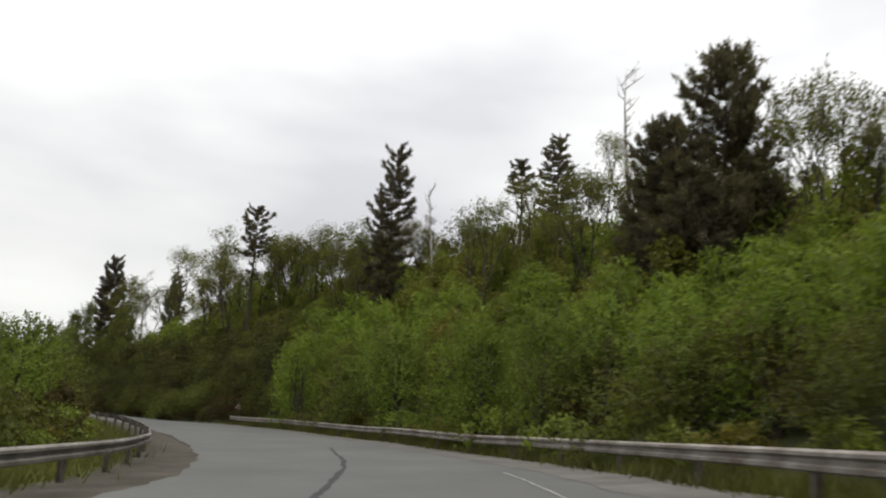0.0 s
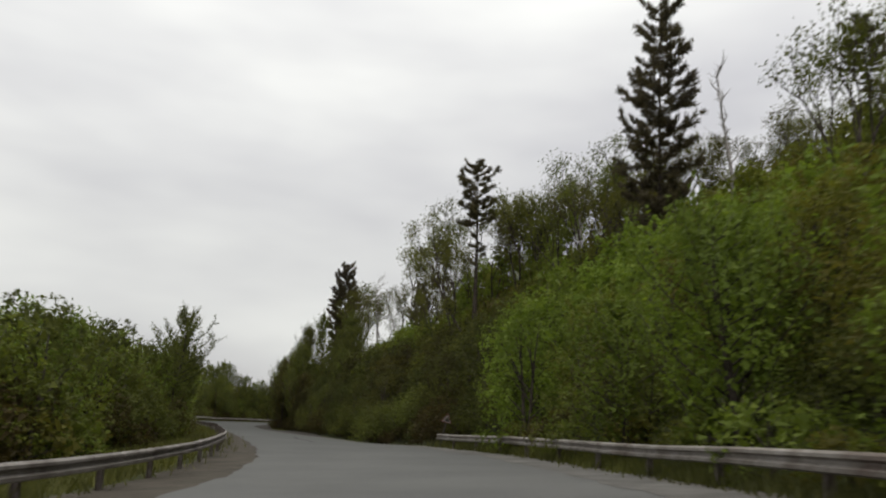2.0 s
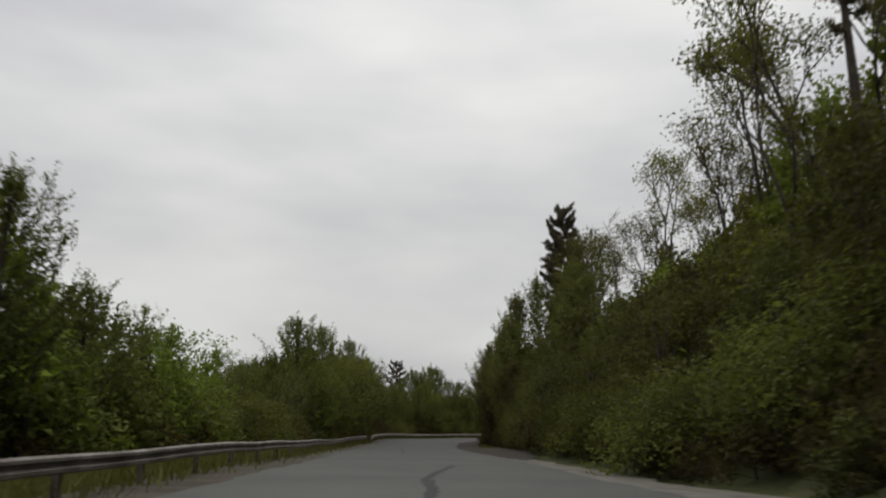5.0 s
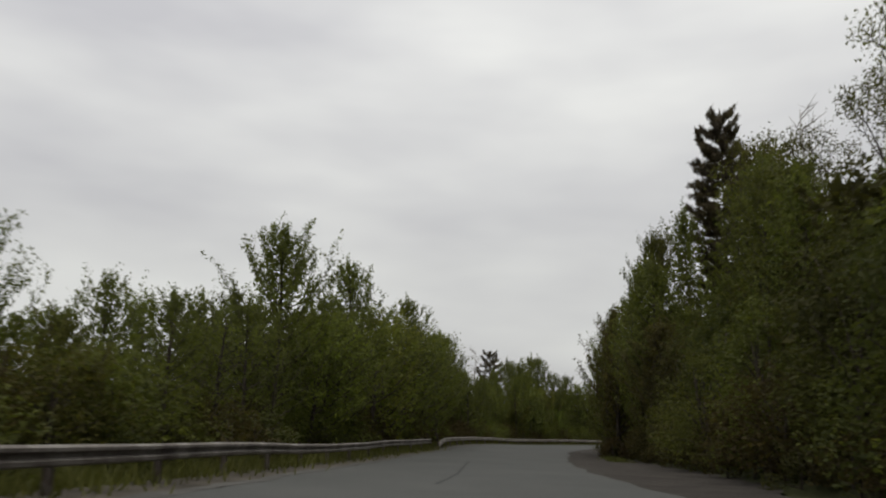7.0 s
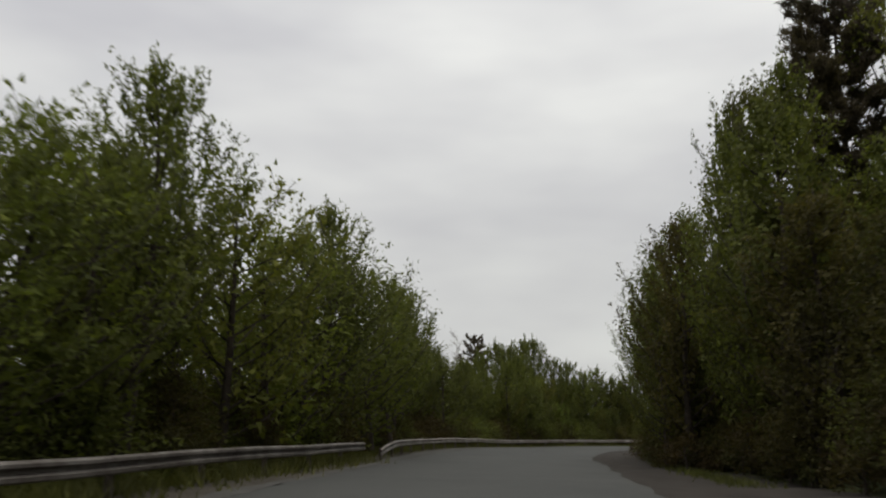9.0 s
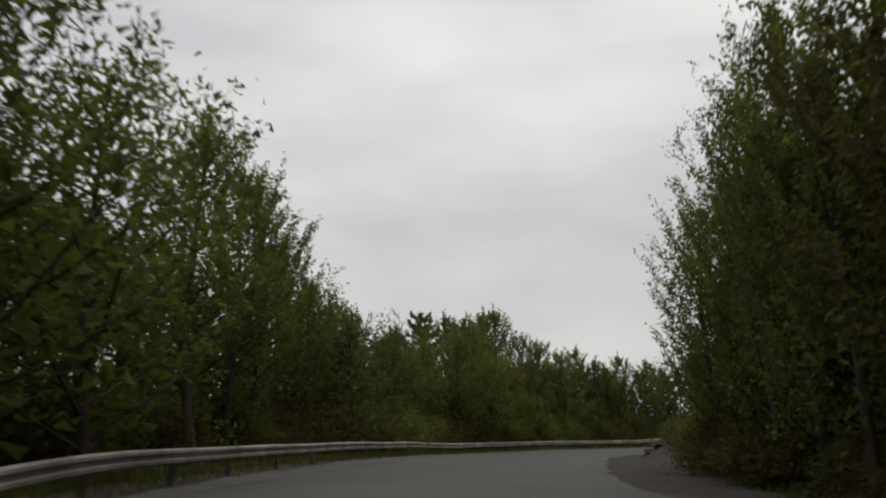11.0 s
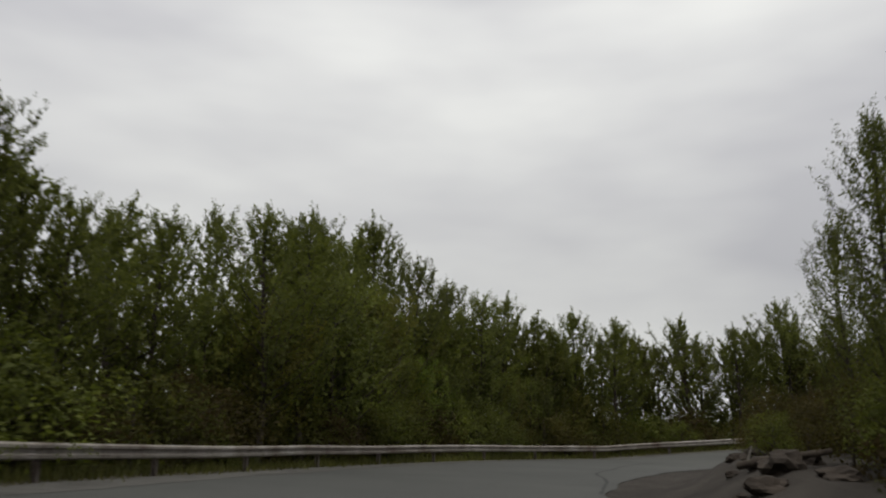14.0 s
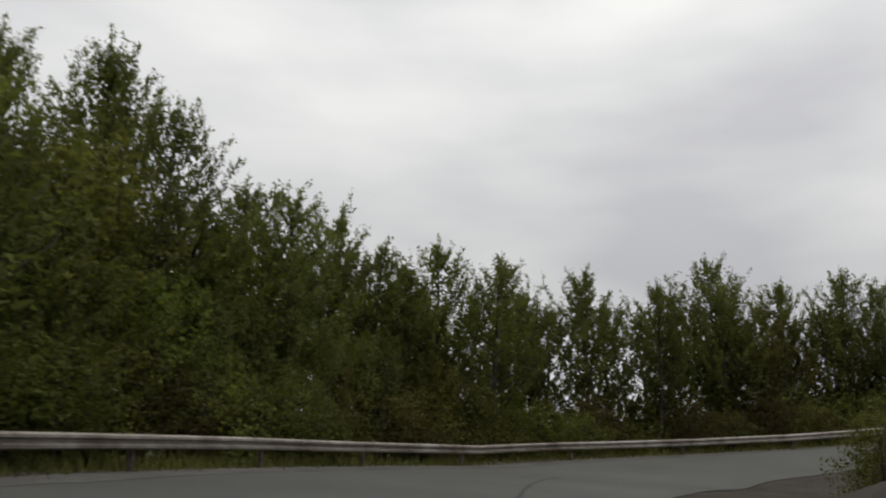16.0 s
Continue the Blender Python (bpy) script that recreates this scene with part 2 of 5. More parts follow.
def leaf_quads(centres, size, rng, aspect=0.62, along=None, facing=None, plain=False):
    """Diamond-shaped leaves (plain: three-cornered) at the centres, turned at random or loosely towards facing. Returns vertices and faces."""
    n = len(centres)
    c = np.asarray(centres, float)
    a = rng.normal(size=(n, 3))
    if along is not None:
        a = a * 0.55 + along
    a /= np.linalg.norm(a, axis=1)[:, None]
    side = rng.normal(size=(n, 3))
    if facing is not None:
        side = side * 0.5 + np.cross(facing, a) * 1.2
    b = side - a * (side * a).sum(1)[:, None]
    b /= np.linalg.norm(b, axis=1)[:, None] + 1e-9
    s = (np.zeros(n) + size)[:, None] * rng.uniform(0.65, 1.25, n)[:, None]
    if plain:
        v = np.stack([c - a * s * 0.45 - b * s * 0.5 * aspect, c - a * s * 0.45 + b * s * 0.5 * aspect, c + a * s * 0.6], 1).reshape(-1, 3)
        return v, np.arange(3 * n).reshape(n, 3)
    v = np.stack([c - a * s * 0.5, c + b * s * 0.5 * aspect + a * s * 0.05, c + a * s * 0.6, c - b * s * 0.5 * aspect + a * s * 0.05], 1).reshape(-1, 3)
    f = np.arange(4 * n).reshape(n, 4)
    return v, f


# ---- the road's axis and the lie of the land ----
def spline(xs, ys, q):
    """Natural cubic spline through (xs, ys), at q."""
    xs, ys, q = np.asarray(xs, float), np.asarray(ys, float), np.asarray(q, float)
    n = len(xs)
    h = np.diff(xs)
    a, b = np.eye(n), np.zeros(n)
    for i in range(1, n - 1):
        a[i, i - 1], a[i, i], a[i, i + 1] = h[i - 1], 2 * (h[i - 1] + h[i]), h[i]
        b[i] = 6 * ((ys[i + 1] - ys[i]) / h[i] - (ys[i] - ys[i - 1]) / h[i - 1])
    mm = np.linalg.solve(a, b)
    i = np.clip(np.searchsorted(xs, q) - 1, 0, n - 2)
    u, w = (xs[i + 1] - q) / h[i], (q - xs[i]) / h[i]
    return u * ys[i] + w * ys[i + 1] + ((u ** 3 - u) * mm[i] + (w ** 3 - w) * mm[i + 1]) * h[i] ** 2 / 6


AXIS = [(-6, -60), (-2, -30), (0, 0), (-1.0, 21), (-4.6, 34.5), (-12.6, 54.1), (-20, 67.1), (-30.5, 82.8), (-41, 97.5), (-57.1, 118.4),
        (-66, 131.6), (-74.1, 144.7), (-82.5, 159.8), (-89.3, 174), (-93.1, 182.3), (-95.6, 192), (-96.2, 202), (-94.2, 211),
        (-88, 217.6), (-78, 221), (-62, 222.5), (-40, 223), (0, 222)]
chord = np.r_[0, np.cumsum([math.dist(a, b) for a, b in zip(AXIS, AXIS[1:])])]
fine_q = np.arange(0, chord[-1], 0.5)
LINE = np.stack([spline(chord, [p[k] for p in AXIS], fine_q) for k in (0, 1)], 1)
LS = np.r_[0, np.cumsum(np.hypot(*np.diff(LINE, axis=0).T))]
LS -= LS[np.argmin(np.hypot(LINE[:, 0], LINE[:, 1]))]
TAN = np.gradient(LINE, axis=0)
TAN /= np.linalg.norm(TAN, axis=1)[:, None]
S_MIN, S_MAX = -55.0, 330.0


def at_road(s, o):
    """The ground-plan point s metres along the axis and o metres to its right."""
    x, y = np.interp(s, LS, LINE[:, 0]), np.interp(s, LS, LINE[:, 1])
    tx, ty = np.interp(s, LS, TAN[:, 0]), np.interp(s, LS, TAN[:, 1])
    k = np.hypot(tx, ty)
    return np.stack([x + o * ty / k, y - o * tx / k], -1)


def road_coords(xy):
    """For points: s along the axis and o to its right."""
    xy = np.atleast_2d(np.asarray(xy, float))
    s, o = np.empty(len(xy)), np.empty(len(xy))
    for i in range(0, len(xy), 4000):
        q = xy[i:i + 4000]
        d = ((q[:, None, :] - LINE[None, ::2, :]) ** 2).sum(2)
        k = d.argmin(1) * 2
        r = q - LINE[k]
        s[i:i + 4000] = LS[k] + (r * TAN[k]).sum(1)
        side = r[:, 0] * TAN[k, 1] - r[:, 1] * TAN[k, 0]
        o[i:i + 4000] = np.sign(side) * np.sqrt(d[np.arange(len(q)), k // 2])
    return s, o


def grade(s):
    return np.interp(s, [-60, 0, 28, 56, 80, 108, 135, 208, 226, 235, 240, 243, 246.5, 250, 262, 290, 400], [1.7, 1.11, 0.77, 0.52, 0.34, 0.22, 0.16, 0.14, 0.2, 0.17, 0.56, 0.82, 1.2, 1.72, 3.3, 6.2, 14])


def bank(s):
    return np.interp(s, [0, 42, 54, 64, 74, 85, 96, 108, 135, 156, 185, 200, 212, 225, 260], [0.062, 0.062, 0.046, 0.022, 0.012, -0.004, -0.022, -0.024, -0.006, -0.03, -0.05, -0.044, -0.03, -0.028, -0.025])


def road_z(s, o):
    return grade(s) + bank(s) * np.clip(o, -10, 9) + np.interp(s, [0, 12, 34, 50, 62, 76, 90], [0.034, 0.03, 0.0, 0.0, 0.03, 0.034, 0.0]) * np.clip(o, 0, 7)


def hill_share(s):
    return np.interp(s, [-80, 20, 45, 65, 150, 175, 192, 206, 240, 300], [0.58, 0.58, 0.8, 1, 1, 0.62, 0.3, 0.15, 0.2, 0.8])


def land_z(s, o, x, y):
    z = road_z(s, o)
    r = np.clip(o - np.interp(s, [88, 108, 174, 192], [6.6, 8.3, 8.3, 6.6]), 0, None)
    rise = np.where(r < 24, 0.62 * r, 14.9 + 0.5 * (r - 24))
    rise = np.where(rise > 30, 30 + (rise - 30) * 0.15, rise)
    z = z + hill_share(s) * rise
    l = np.clip(-o - 11, 0, None)
    z = z - np.minimum(0.14 * l, 4.5)
    wob = np.sin(x * 0.21 + 1.3) * np.cos(y * 0.17) + 0.5 * np.sin(x * 0.47 + y * 0.39)
    z = z + 0.28 * wob * np.clip((np.abs(o + 0.5) - 9) / 6, 0, 1)
    z = z + 1.0 * np.exp(-((s - 212.5) / 13) ** 4) * np.clip((o - 2.6) / 1.6, 0, 1) * np.clip((16 - o) / 6, 0, 1)
    far = np.clip((np.hypot(x + 40, y - 90) - 260) / 500, 0, 1)
    ridge = 34 + 16 * np.sin(np.arctan2(y - 90, x + 40) * 5 + 0.7) + 8 * np.sin(np.arctan2(y - 90, x + 40) * 13)
    return z * (1 - far) + far * ridge


# ---- ground: one sheet to the horizon ----
def axis_steps(lo, hi, step, reach):
    core = list(np.arange(lo, hi + step, step))
    d, left, right = step, [], []
    while core[0] - sum(left) > -reach:
        d *= 1.28
        left.append(d)
    d = step
    while core[-1] + sum(right) < reach:
        d *= 1.28
        right.append(d)
    return np.r_[(core[0] - np.cumsum(left))[::-1], core, core[-1] + np.cumsum(right)]


gx, gy = axis_steps(-165, 70, 1.5, 2600), axis_steps(-45, 265, 1.5, 2600)
GXX, GYY = np.meshgrid(gx, gy)
gs, go = road_coords(np.stack([GXX.ravel(), GYY.ravel()], 1))
GZ = land_z(gs, go, GXX.ravel(), GYY.ravel()).reshape(GXX.shape)
soft_z = GZ.copy()
for _ in range(6):
    pad = np.pad(soft_z, 1, mode="edge")
    soft_z = (pad[:-2, 1:-1] + pad[2:, 1:-1] + pad[1:-1, :-2] + pad[1:-1, 2:] + 2 * soft_z) / 6
keep = np.clip((np.abs(go).reshape(GXX.shape) - 10) / 6, 0, 1)
GZ = GZ * (1 - keep) + soft_z * keep
GZ -= 0.1 * (np.abs(go.reshape(GXX.shape) + 1.0) < 9)
GZ -= (0.4 * (np.abs(gs - 215) < 22) * (np.abs(go - 4.6) < 2.6)).reshape(GXX.shape)


def ground_z(x, y):
    """Height of the ground sheet at a point (bilinear)."""
    i, j = np.clip(np.searchsorted(gx, x) - 1, 0, len(gx) - 2), np.clip(np.searchsorted(gy, y) - 1, 0, len(gy) - 2)
    u, w = (x - gx[i]) / (gx[i + 1] - gx[i]), (y - gy[j]) / (gy[j + 1] - gy[j])
    return float((GZ[j, i] * (1 - u) + GZ[j, i + 1] * u) * (1 - w) + (GZ[j + 1, i] * (1 - u) + GZ[j + 1, i + 1] * u) * w)


nx, ny = len(gx), len(gy)
gi = np.arange(nx * ny).reshape(ny, nx)
gfaces = np.stack([gi[:-1, :-1], gi[:-1, 1:], gi[1:, 1:], gi[1:, :-1]], -1).reshape(-1, 4).tolist()
ground = new("ground", mesh_of("ground", np.stack([GXX, GYY, GZ], -1).reshape(-1, 3).tolist(), gfaces, SOIL, True))
tagged(ground, "wooded ground of leaf litter and moss beside the road", "ground", kind="structure")


# ---- road, gravel shoulders ----
def edge_left(s):
    return np.interp(s, [-60, 0, 50, 85, 120, 140, 155, 175, 195, 215, 240, 330], [-4.9, -4.9, -4.8, -5.1, -5.1, -5.1, -5.6, -7.5, -8.6, -8.8, -8.7, -8.1])


def edge_right(s):
    return np.interp(s, [-60, 0, 40, 85, 110, 130, 150, 168, 178, 190, 205, 225, 240, 330], [4.1, 4.1, 4.1, 4.2, 3.9, 3.1, 2.8, 2.6, 1.8, 1.3, 1.0, 0.8, 0.6, 0.6])


def strip(name, s0, s1, step, left, right, across, lift, mat, ragged=0.0, height=None):
    ss = np.arange(s0, s1 + step, step)
    lo, hi = left(ss), right(ss)
    wob = np.sin(ss * 1.7) + np.sin(ss * 0.63 + 2) + 0.7 * np.sin(ss * 3.9 + 1)
    wob2 = np.sin(ss * 1.3 + 4) + np.sin(ss * 0.81) + 0.7 * np.sin(ss * 4.3)
    lo, hi = lo + ragged * wob, hi + ragged * wob2
    v, f = [], []
    for k in range(across + 1):
        o = lo + (hi - lo) * k / across
        p = at_road(ss, o)
        v.append(np.c_[p, (road_z if height is None else height)(ss, o) + lift])
    v = np.stack(v, 1).reshape(-1, 3)
    w = across + 1
    for i in range(len(ss) - 1):
        for k in range(across):
            a = i * w + k
            f.append((a, a + 1, a + 1 + w, a + w))
    return mesh_of(name, v.tolist(), f, mat, True)


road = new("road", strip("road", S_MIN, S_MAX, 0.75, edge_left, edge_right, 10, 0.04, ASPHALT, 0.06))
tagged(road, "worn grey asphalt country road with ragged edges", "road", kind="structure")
sh_l = new("shoulder_left", strip("shoulder_left", S_MIN, S_MAX, 1.0, lambda s: edge_left(s) - 2.0, lambda s: edge_left(s) + 0.4, 4, 0.012, SHOULDER, 0.12))
tagged(sh_l, "dark brown dirt shoulder under the guardrail", "road shoulder", kind="structure")
dirt = new("verge_right", strip("verge_right", 108, S_MAX, 1.0, lambda s: edge_right(s) - 0.4, lambda s: np.interp(s, [108, 112, 130, 174, 190], [3.6, 4.6, 8.6, 8.6, 7.8]), 12, 0.022, DIRT, 0.12,
                                lambda s, o: land_z(s, o, *at_road(s, o).T)))
tagged(dirt, "dark trodden dirt inside the bend", "road shoulder", kind="structure")
dust = new("shoulder_dust", strip("shoulder_dust", 108, 262, 0.75, lambda s: edge_left(s) - 0.35, lambda s: edge_left(s) + np.interp(s, [108, 150, 165, 185, 240, 262], [0.05, 0.1, 0.5, 1.0, 0.9, 0.2]), 4, 0.046, DUST_SHADED, 0.07))
tagged(dust, "road dust in a shaded colour along the outer edge of the asphalt", "road shoulder", kind="structure")
dust_r = new("shoulder_dust_right", strip("shoulder_dust_right", -30, 112, 0.75, lambda s: edge_right(s) - np.interp(s, [-30, 30, 60, 80, 112], [0.75, 0.7, 0.5, 0.35, 0.25]),
                                          lambda s: edge_right(s) + np.interp(s, [-30, 60, 80, 112], [0.75, 0.7, 0.35, 0.2]), 4, 0.046, DUST, 0.08))
tagged(dust_r, "pale dust and fine gravel beside the edge line", "road shoulder", kind="structure")
sh_r = new("shoulder_right", strip("shoulder_right", S_MIN, 131, 1.0, lambda s: edge_right(s) - 0.4,
                                   lambda s: np.interp(s, [0, 85, 110, 160, 180, 210, 230, 330], [5.3, 5.6, 5.2, 4.4, 4.6, 4.6, 5.0, 5.0]), 4, 0.014, GRAVEL, 0.12))
tagged(sh_r, "dusty gravel shoulder beside the asphalt", "road shoulder", kind="structure")


# ---- guardrails ----
PROFILE = [(0.0, 0.0), (0.035, 0.008), (0.08, 0.03), (0.084, 0.09), (0.02, 0.125), (0.02, 0.185), (0.084, 0.22), (0.08, 0.27), (0.03, 0.3), (0.0, 0.312)]


def guardrail(s0, s1, offset, side, label, seed, sink=(0, 0), top=0.75, steel=None):
    """A W-beam rail on posts from s0 to s1. side: +1 if the road lies to its right. sink: metres by which its ends go down."""
    rng = random.Random(seed)
    root = thing("guardrail", label, "guardrail", "roadside guardrails")
    span = 4.0
    n = int((s1 - s0) / span)
    jit = [(rng.uniform(-0.05, 0.05), rng.uniform(-0.025, 0.025)) for _ in range(n + 2)]

    def spot(s):
        k = (s - s0) / span
        i = min(max(int(k), 0), n)
        u = k - i
        do, dz = (jit[i][q] * (1 - u) + jit[i + 1][q] * u for q in (0, 1))
        if sink[0] and s - s0 < 7:
            dz -= sink[0] * (1 - (s - s0) / 7) ** 2
        if sink[1] and s1 - s < 7:
            dz -= sink[1] * (1 - (s1 - s) / 7) ** 2
        o = float(offset(s)) + do
        p = at_road(s, o)
        q = at_road(s, o + side)
        return Vector((p[0], p[1], float(road_z(s, o)) + top + dz)), Vector((q[0] - p[0], q[1] - p[1], 0)).normalized()

    for i in range(n):
        g = Geo()
        stations = np.linspace(s0 + i * span - 0.16, s0 + (i + 1) * span + 0.16, 6)
        proud = 0.005 * (i % 2)
        m = len(PROFILE)
        for s in stations:
            p, out = spot(float(min(max(s, s0), s1)))
            for back in (0.0, -0.005):
                for u, h in PROFILE:
                    g.v.append(p + out * (u + back + proud) + Vector((0, 0, h - 0.312)))
        for j in range(len(stations) - 1):
            a, b = j * 2 * m, (j + 1) * 2 * m
            for k in range(m - 1):
                g.f += [(a + k, a + k + 1, b + k + 1, b + k), (a + m + k, b + m + k, b + m + k + 1, a + m + k + 1)]
            g.f += [(a, b, b + m, a + m), (a + m - 1, a + 2 * m - 1, b + 2 * m - 1, b + m - 1)]
        for e, flip in ((0, 1), ((len(stations) - 1) * 2 * m, -1)):
            for k in range(m - 1):
                g.f.append((e + k, e + m + k, e + m + k + 1, e + k + 1)[::flip])
        part("beam", g.mesh("beam", steel or RAIL_BROWN), root)
        p, out = spot(s0 + i * span + 1.0)
        p2, _ = spot(s0 + i * span + 1.4)
        along = (p2 - p).normalized()
        g = Geo()
        lean = Vector((rng.uniform(-0.03, 0.03), rng.uniform(-0.03, 0.03), 1)).normalized()
        mid = p - out * 0.13 + Vector((0, 0, -0.56))
        g.box(mid - out * 0.055, along * 0.06, out * 0.006, lean * 0.54)
        g.box(mid + out * 0.055, along * 0.06, out * 0.006, lean * 0.54)
        g.box(mid, along * 0.006, out * 0.05, lean * 0.54)
        post = part("post", g.mesh("post", POST), root, "dark rusty steel post")
        g = Geo()
        g.box(p - out * 0.04 + Vector((0, 0, -0.156)), along * 0.05, out * 0.034, Vector((0, 0, 0.11)))
        part("spacer_block", g.mesh("spacer_block", POST), post)
    return root


guardrail(-40, 160, lambda s: np.interp(s, [-40, 20, 100, 140, 160], [-6.6, -6.5, -6.5, -6.6, -7.0]), 1,
          "weathered galvanised W-beam guardrail on dark steel posts along the outer bend", 3)
guardrail(161.5, 300, lambda s: np.interp(s, [161.5, 175, 190, 219, 235, 300], [-6.7, -8.2, -9.3, -9.4, -9.2, -8.6]), 1,
          "weathered galvanised guardrail whose end dips to the ground", 5, sink=(0.3, 0), steel=RAIL_PALE)
guardrail(-38, 74, lambda s: np.interp(s, [-40, 74], [5.2, 5.2]), -1,
          "galvanised W-beam guardrail with dents and rust stains below the slope", 8, steel=RAIL_PALE)


# ---- trees ----
def bent_trunk(rng, h, sway=0.022):
    a, b = (Vector((rng.gauss(0, sway) * h, rng.gauss(0, sway) * h, 0)) for _ in range(2))
    return lambda u: Vector((0, 0, u * h)) + a * math.sin(u * 3.1) + b * (math.sin(u * 6.2) * 0.5)


def draw_trunk(g, trunk, r0, sides=6, steps=(0, 0.15, 0.35, 0.6, 0.8, 0.97)):
    g.tube([trunk(u) - Vector((0, 0, 0.3 if u == 0 else 0)) for u in steps], [r0 * max(0.08, 1.15 - 1.1 * u) for u in steps], sides)


def along_runs(runs, count, nr, hug, start=0.0):
    """Places scattered closely along straight runs, and the direction of the run at each."""
    A, B = np.array([tuple(a) for a, b in runs]), np.array([tuple(b) for a, b in runs])
    lens = np.linalg.norm(B - A, axis=1)
    pick = nr.choice(len(runs), count, p=lens / lens.sum())
    w = start + (1.03 - start) * nr.rand(count)[:, None]
    p = A[pick] * (1 - w) + B[pick] * w + np.clip(nr.normal(size=(count, 3)), -1.5, 1.5) * hug
    return p, (B - A)[pick] / lens[pick][:, None]


def poplar(seed, h, r, low, leaves, leaf, mat, limbs=26, shoots=7, hug=0.06, bark=None, full=0.6, bare=0.0, heart=0.18, plain=False):
    """An aspen or poplar: limbs sweep out and up and carry long upright shoots that are clad in leaves; ovate crown."""
    rng, nr = random.Random(seed), np.random.RandomState(seed)
    g, runs, inner = Geo(), [], []
    trunk = bent_trunk(rng, h)
    r0 = 0.011 * h + 0.03
    draw_trunk(g, trunk, r0)
    runs.append((trunk(0.84), trunk(1.0)))
    for k in range(9):
        q = trunk(rng.uniform(0.72, 0.95))
        runs.append((q, q + Vector((rng.gauss(0, 0.3), rng.gauss(0, 0.3), 0.8)).normalized() * rng.uniform(0.03, 0.07) * h))
    for i in range(limbs):
        t = (i + rng.random()) / limbs
        u = low + (0.9 - low) * t
        p = trunk(u)
        a = i * 2.4 + rng.uniform(-0.5, 0.5)
        wide = r * ((1 - t ** 2.1) ** 0.8 * (full + (1 - full) * min(1.0, t / 0.2)) * 0.92 + 0.06) * rng.uniform(0.72, 1.12)
        top = max(0.35, (1.0 - u) * h)
        up = min(wide * rng.uniform(0.75, 1.25) + 0.25, top * rng.uniform(0.55, 0.9))
        out = Vector((math.cos(a), math.sin(a), 0))
        pts = [p, p + out * wide * 0.45 + Vector((0, 0, up * 0.26)), p + out * wide * 0.82 + Vector((0, 0, up * 0.6)),
               p + out * wide + Vector((rng.gauss(0, 0.1), rng.gauss(0, 0.1), up))]
        rr = r0 * 0.36 * (1.05 - 0.6 * u)
        g.tube(pts, [rr, rr * 0.7, rr * 0.42, rr * 0.12], 3)
        if rng.random() > bare:
            runs += [(pts[1].lerp(pts[2], 0.4), pts[2]), (pts[2], pts[3])]
        inner += [pts[0].lerp(pts[1], 0.7), pts[1], pts[1].lerp(pts[2], 0.5)]
        for k in range(shoots):
            q = 0.7 + 2.25 * (k + rng.random()) / shoots
            j = int(q)
            s = pts[j].lerp(pts[min(j + 1, 3)], q - j)
            e = (out * rng.uniform(-0.1, 0.75) + Vector((rng.gauss(0, 0.42), rng.gauss(0, 0.42), rng.uniform(0.45, 1.4)))).normalized()
            end = s + e * rng.uniform(0.4, 0.85) * (0.32 + 0.36 * wide)
            if rng.random() < (0.12 if plain else 0.4):
                g.tube([s, end], [rr * 0.22, 0.006], 3)
            if rng.random() > bare:
                runs.append((s, end))
    n = int(leaves * (1 - heart))
    outer, way = along_runs(runs, n, nr, hug, 0.08)
    core = np.array([tuple(s) for s in inner])[nr.randint(0, len(inner), leaves - n)] + nr.normal(size=(leaves - n, 3)) * 0.2
    every = np.r_[outer, core]
    face = every * np.array([1, 1, 0])
    face = face / (np.linalg.norm(face, axis=1)[:, None] + 1e-6) + np.array([0, 0, 0.8])
    v, f = leaf_quads(every, np.r_[np.full(n, leaf), np.full(leaves - n, leaf * 1.7)], nr, aspect=0.6,
                      along=np.r_[way * 0.55, nr.normal(size=(leaves - n, 3))], facing=face, plain=plain)
    return g.mesh("trunk", bark or BARK_PALE, True), mesh_of("crown", v.tolist(), f.tolist(), mat)


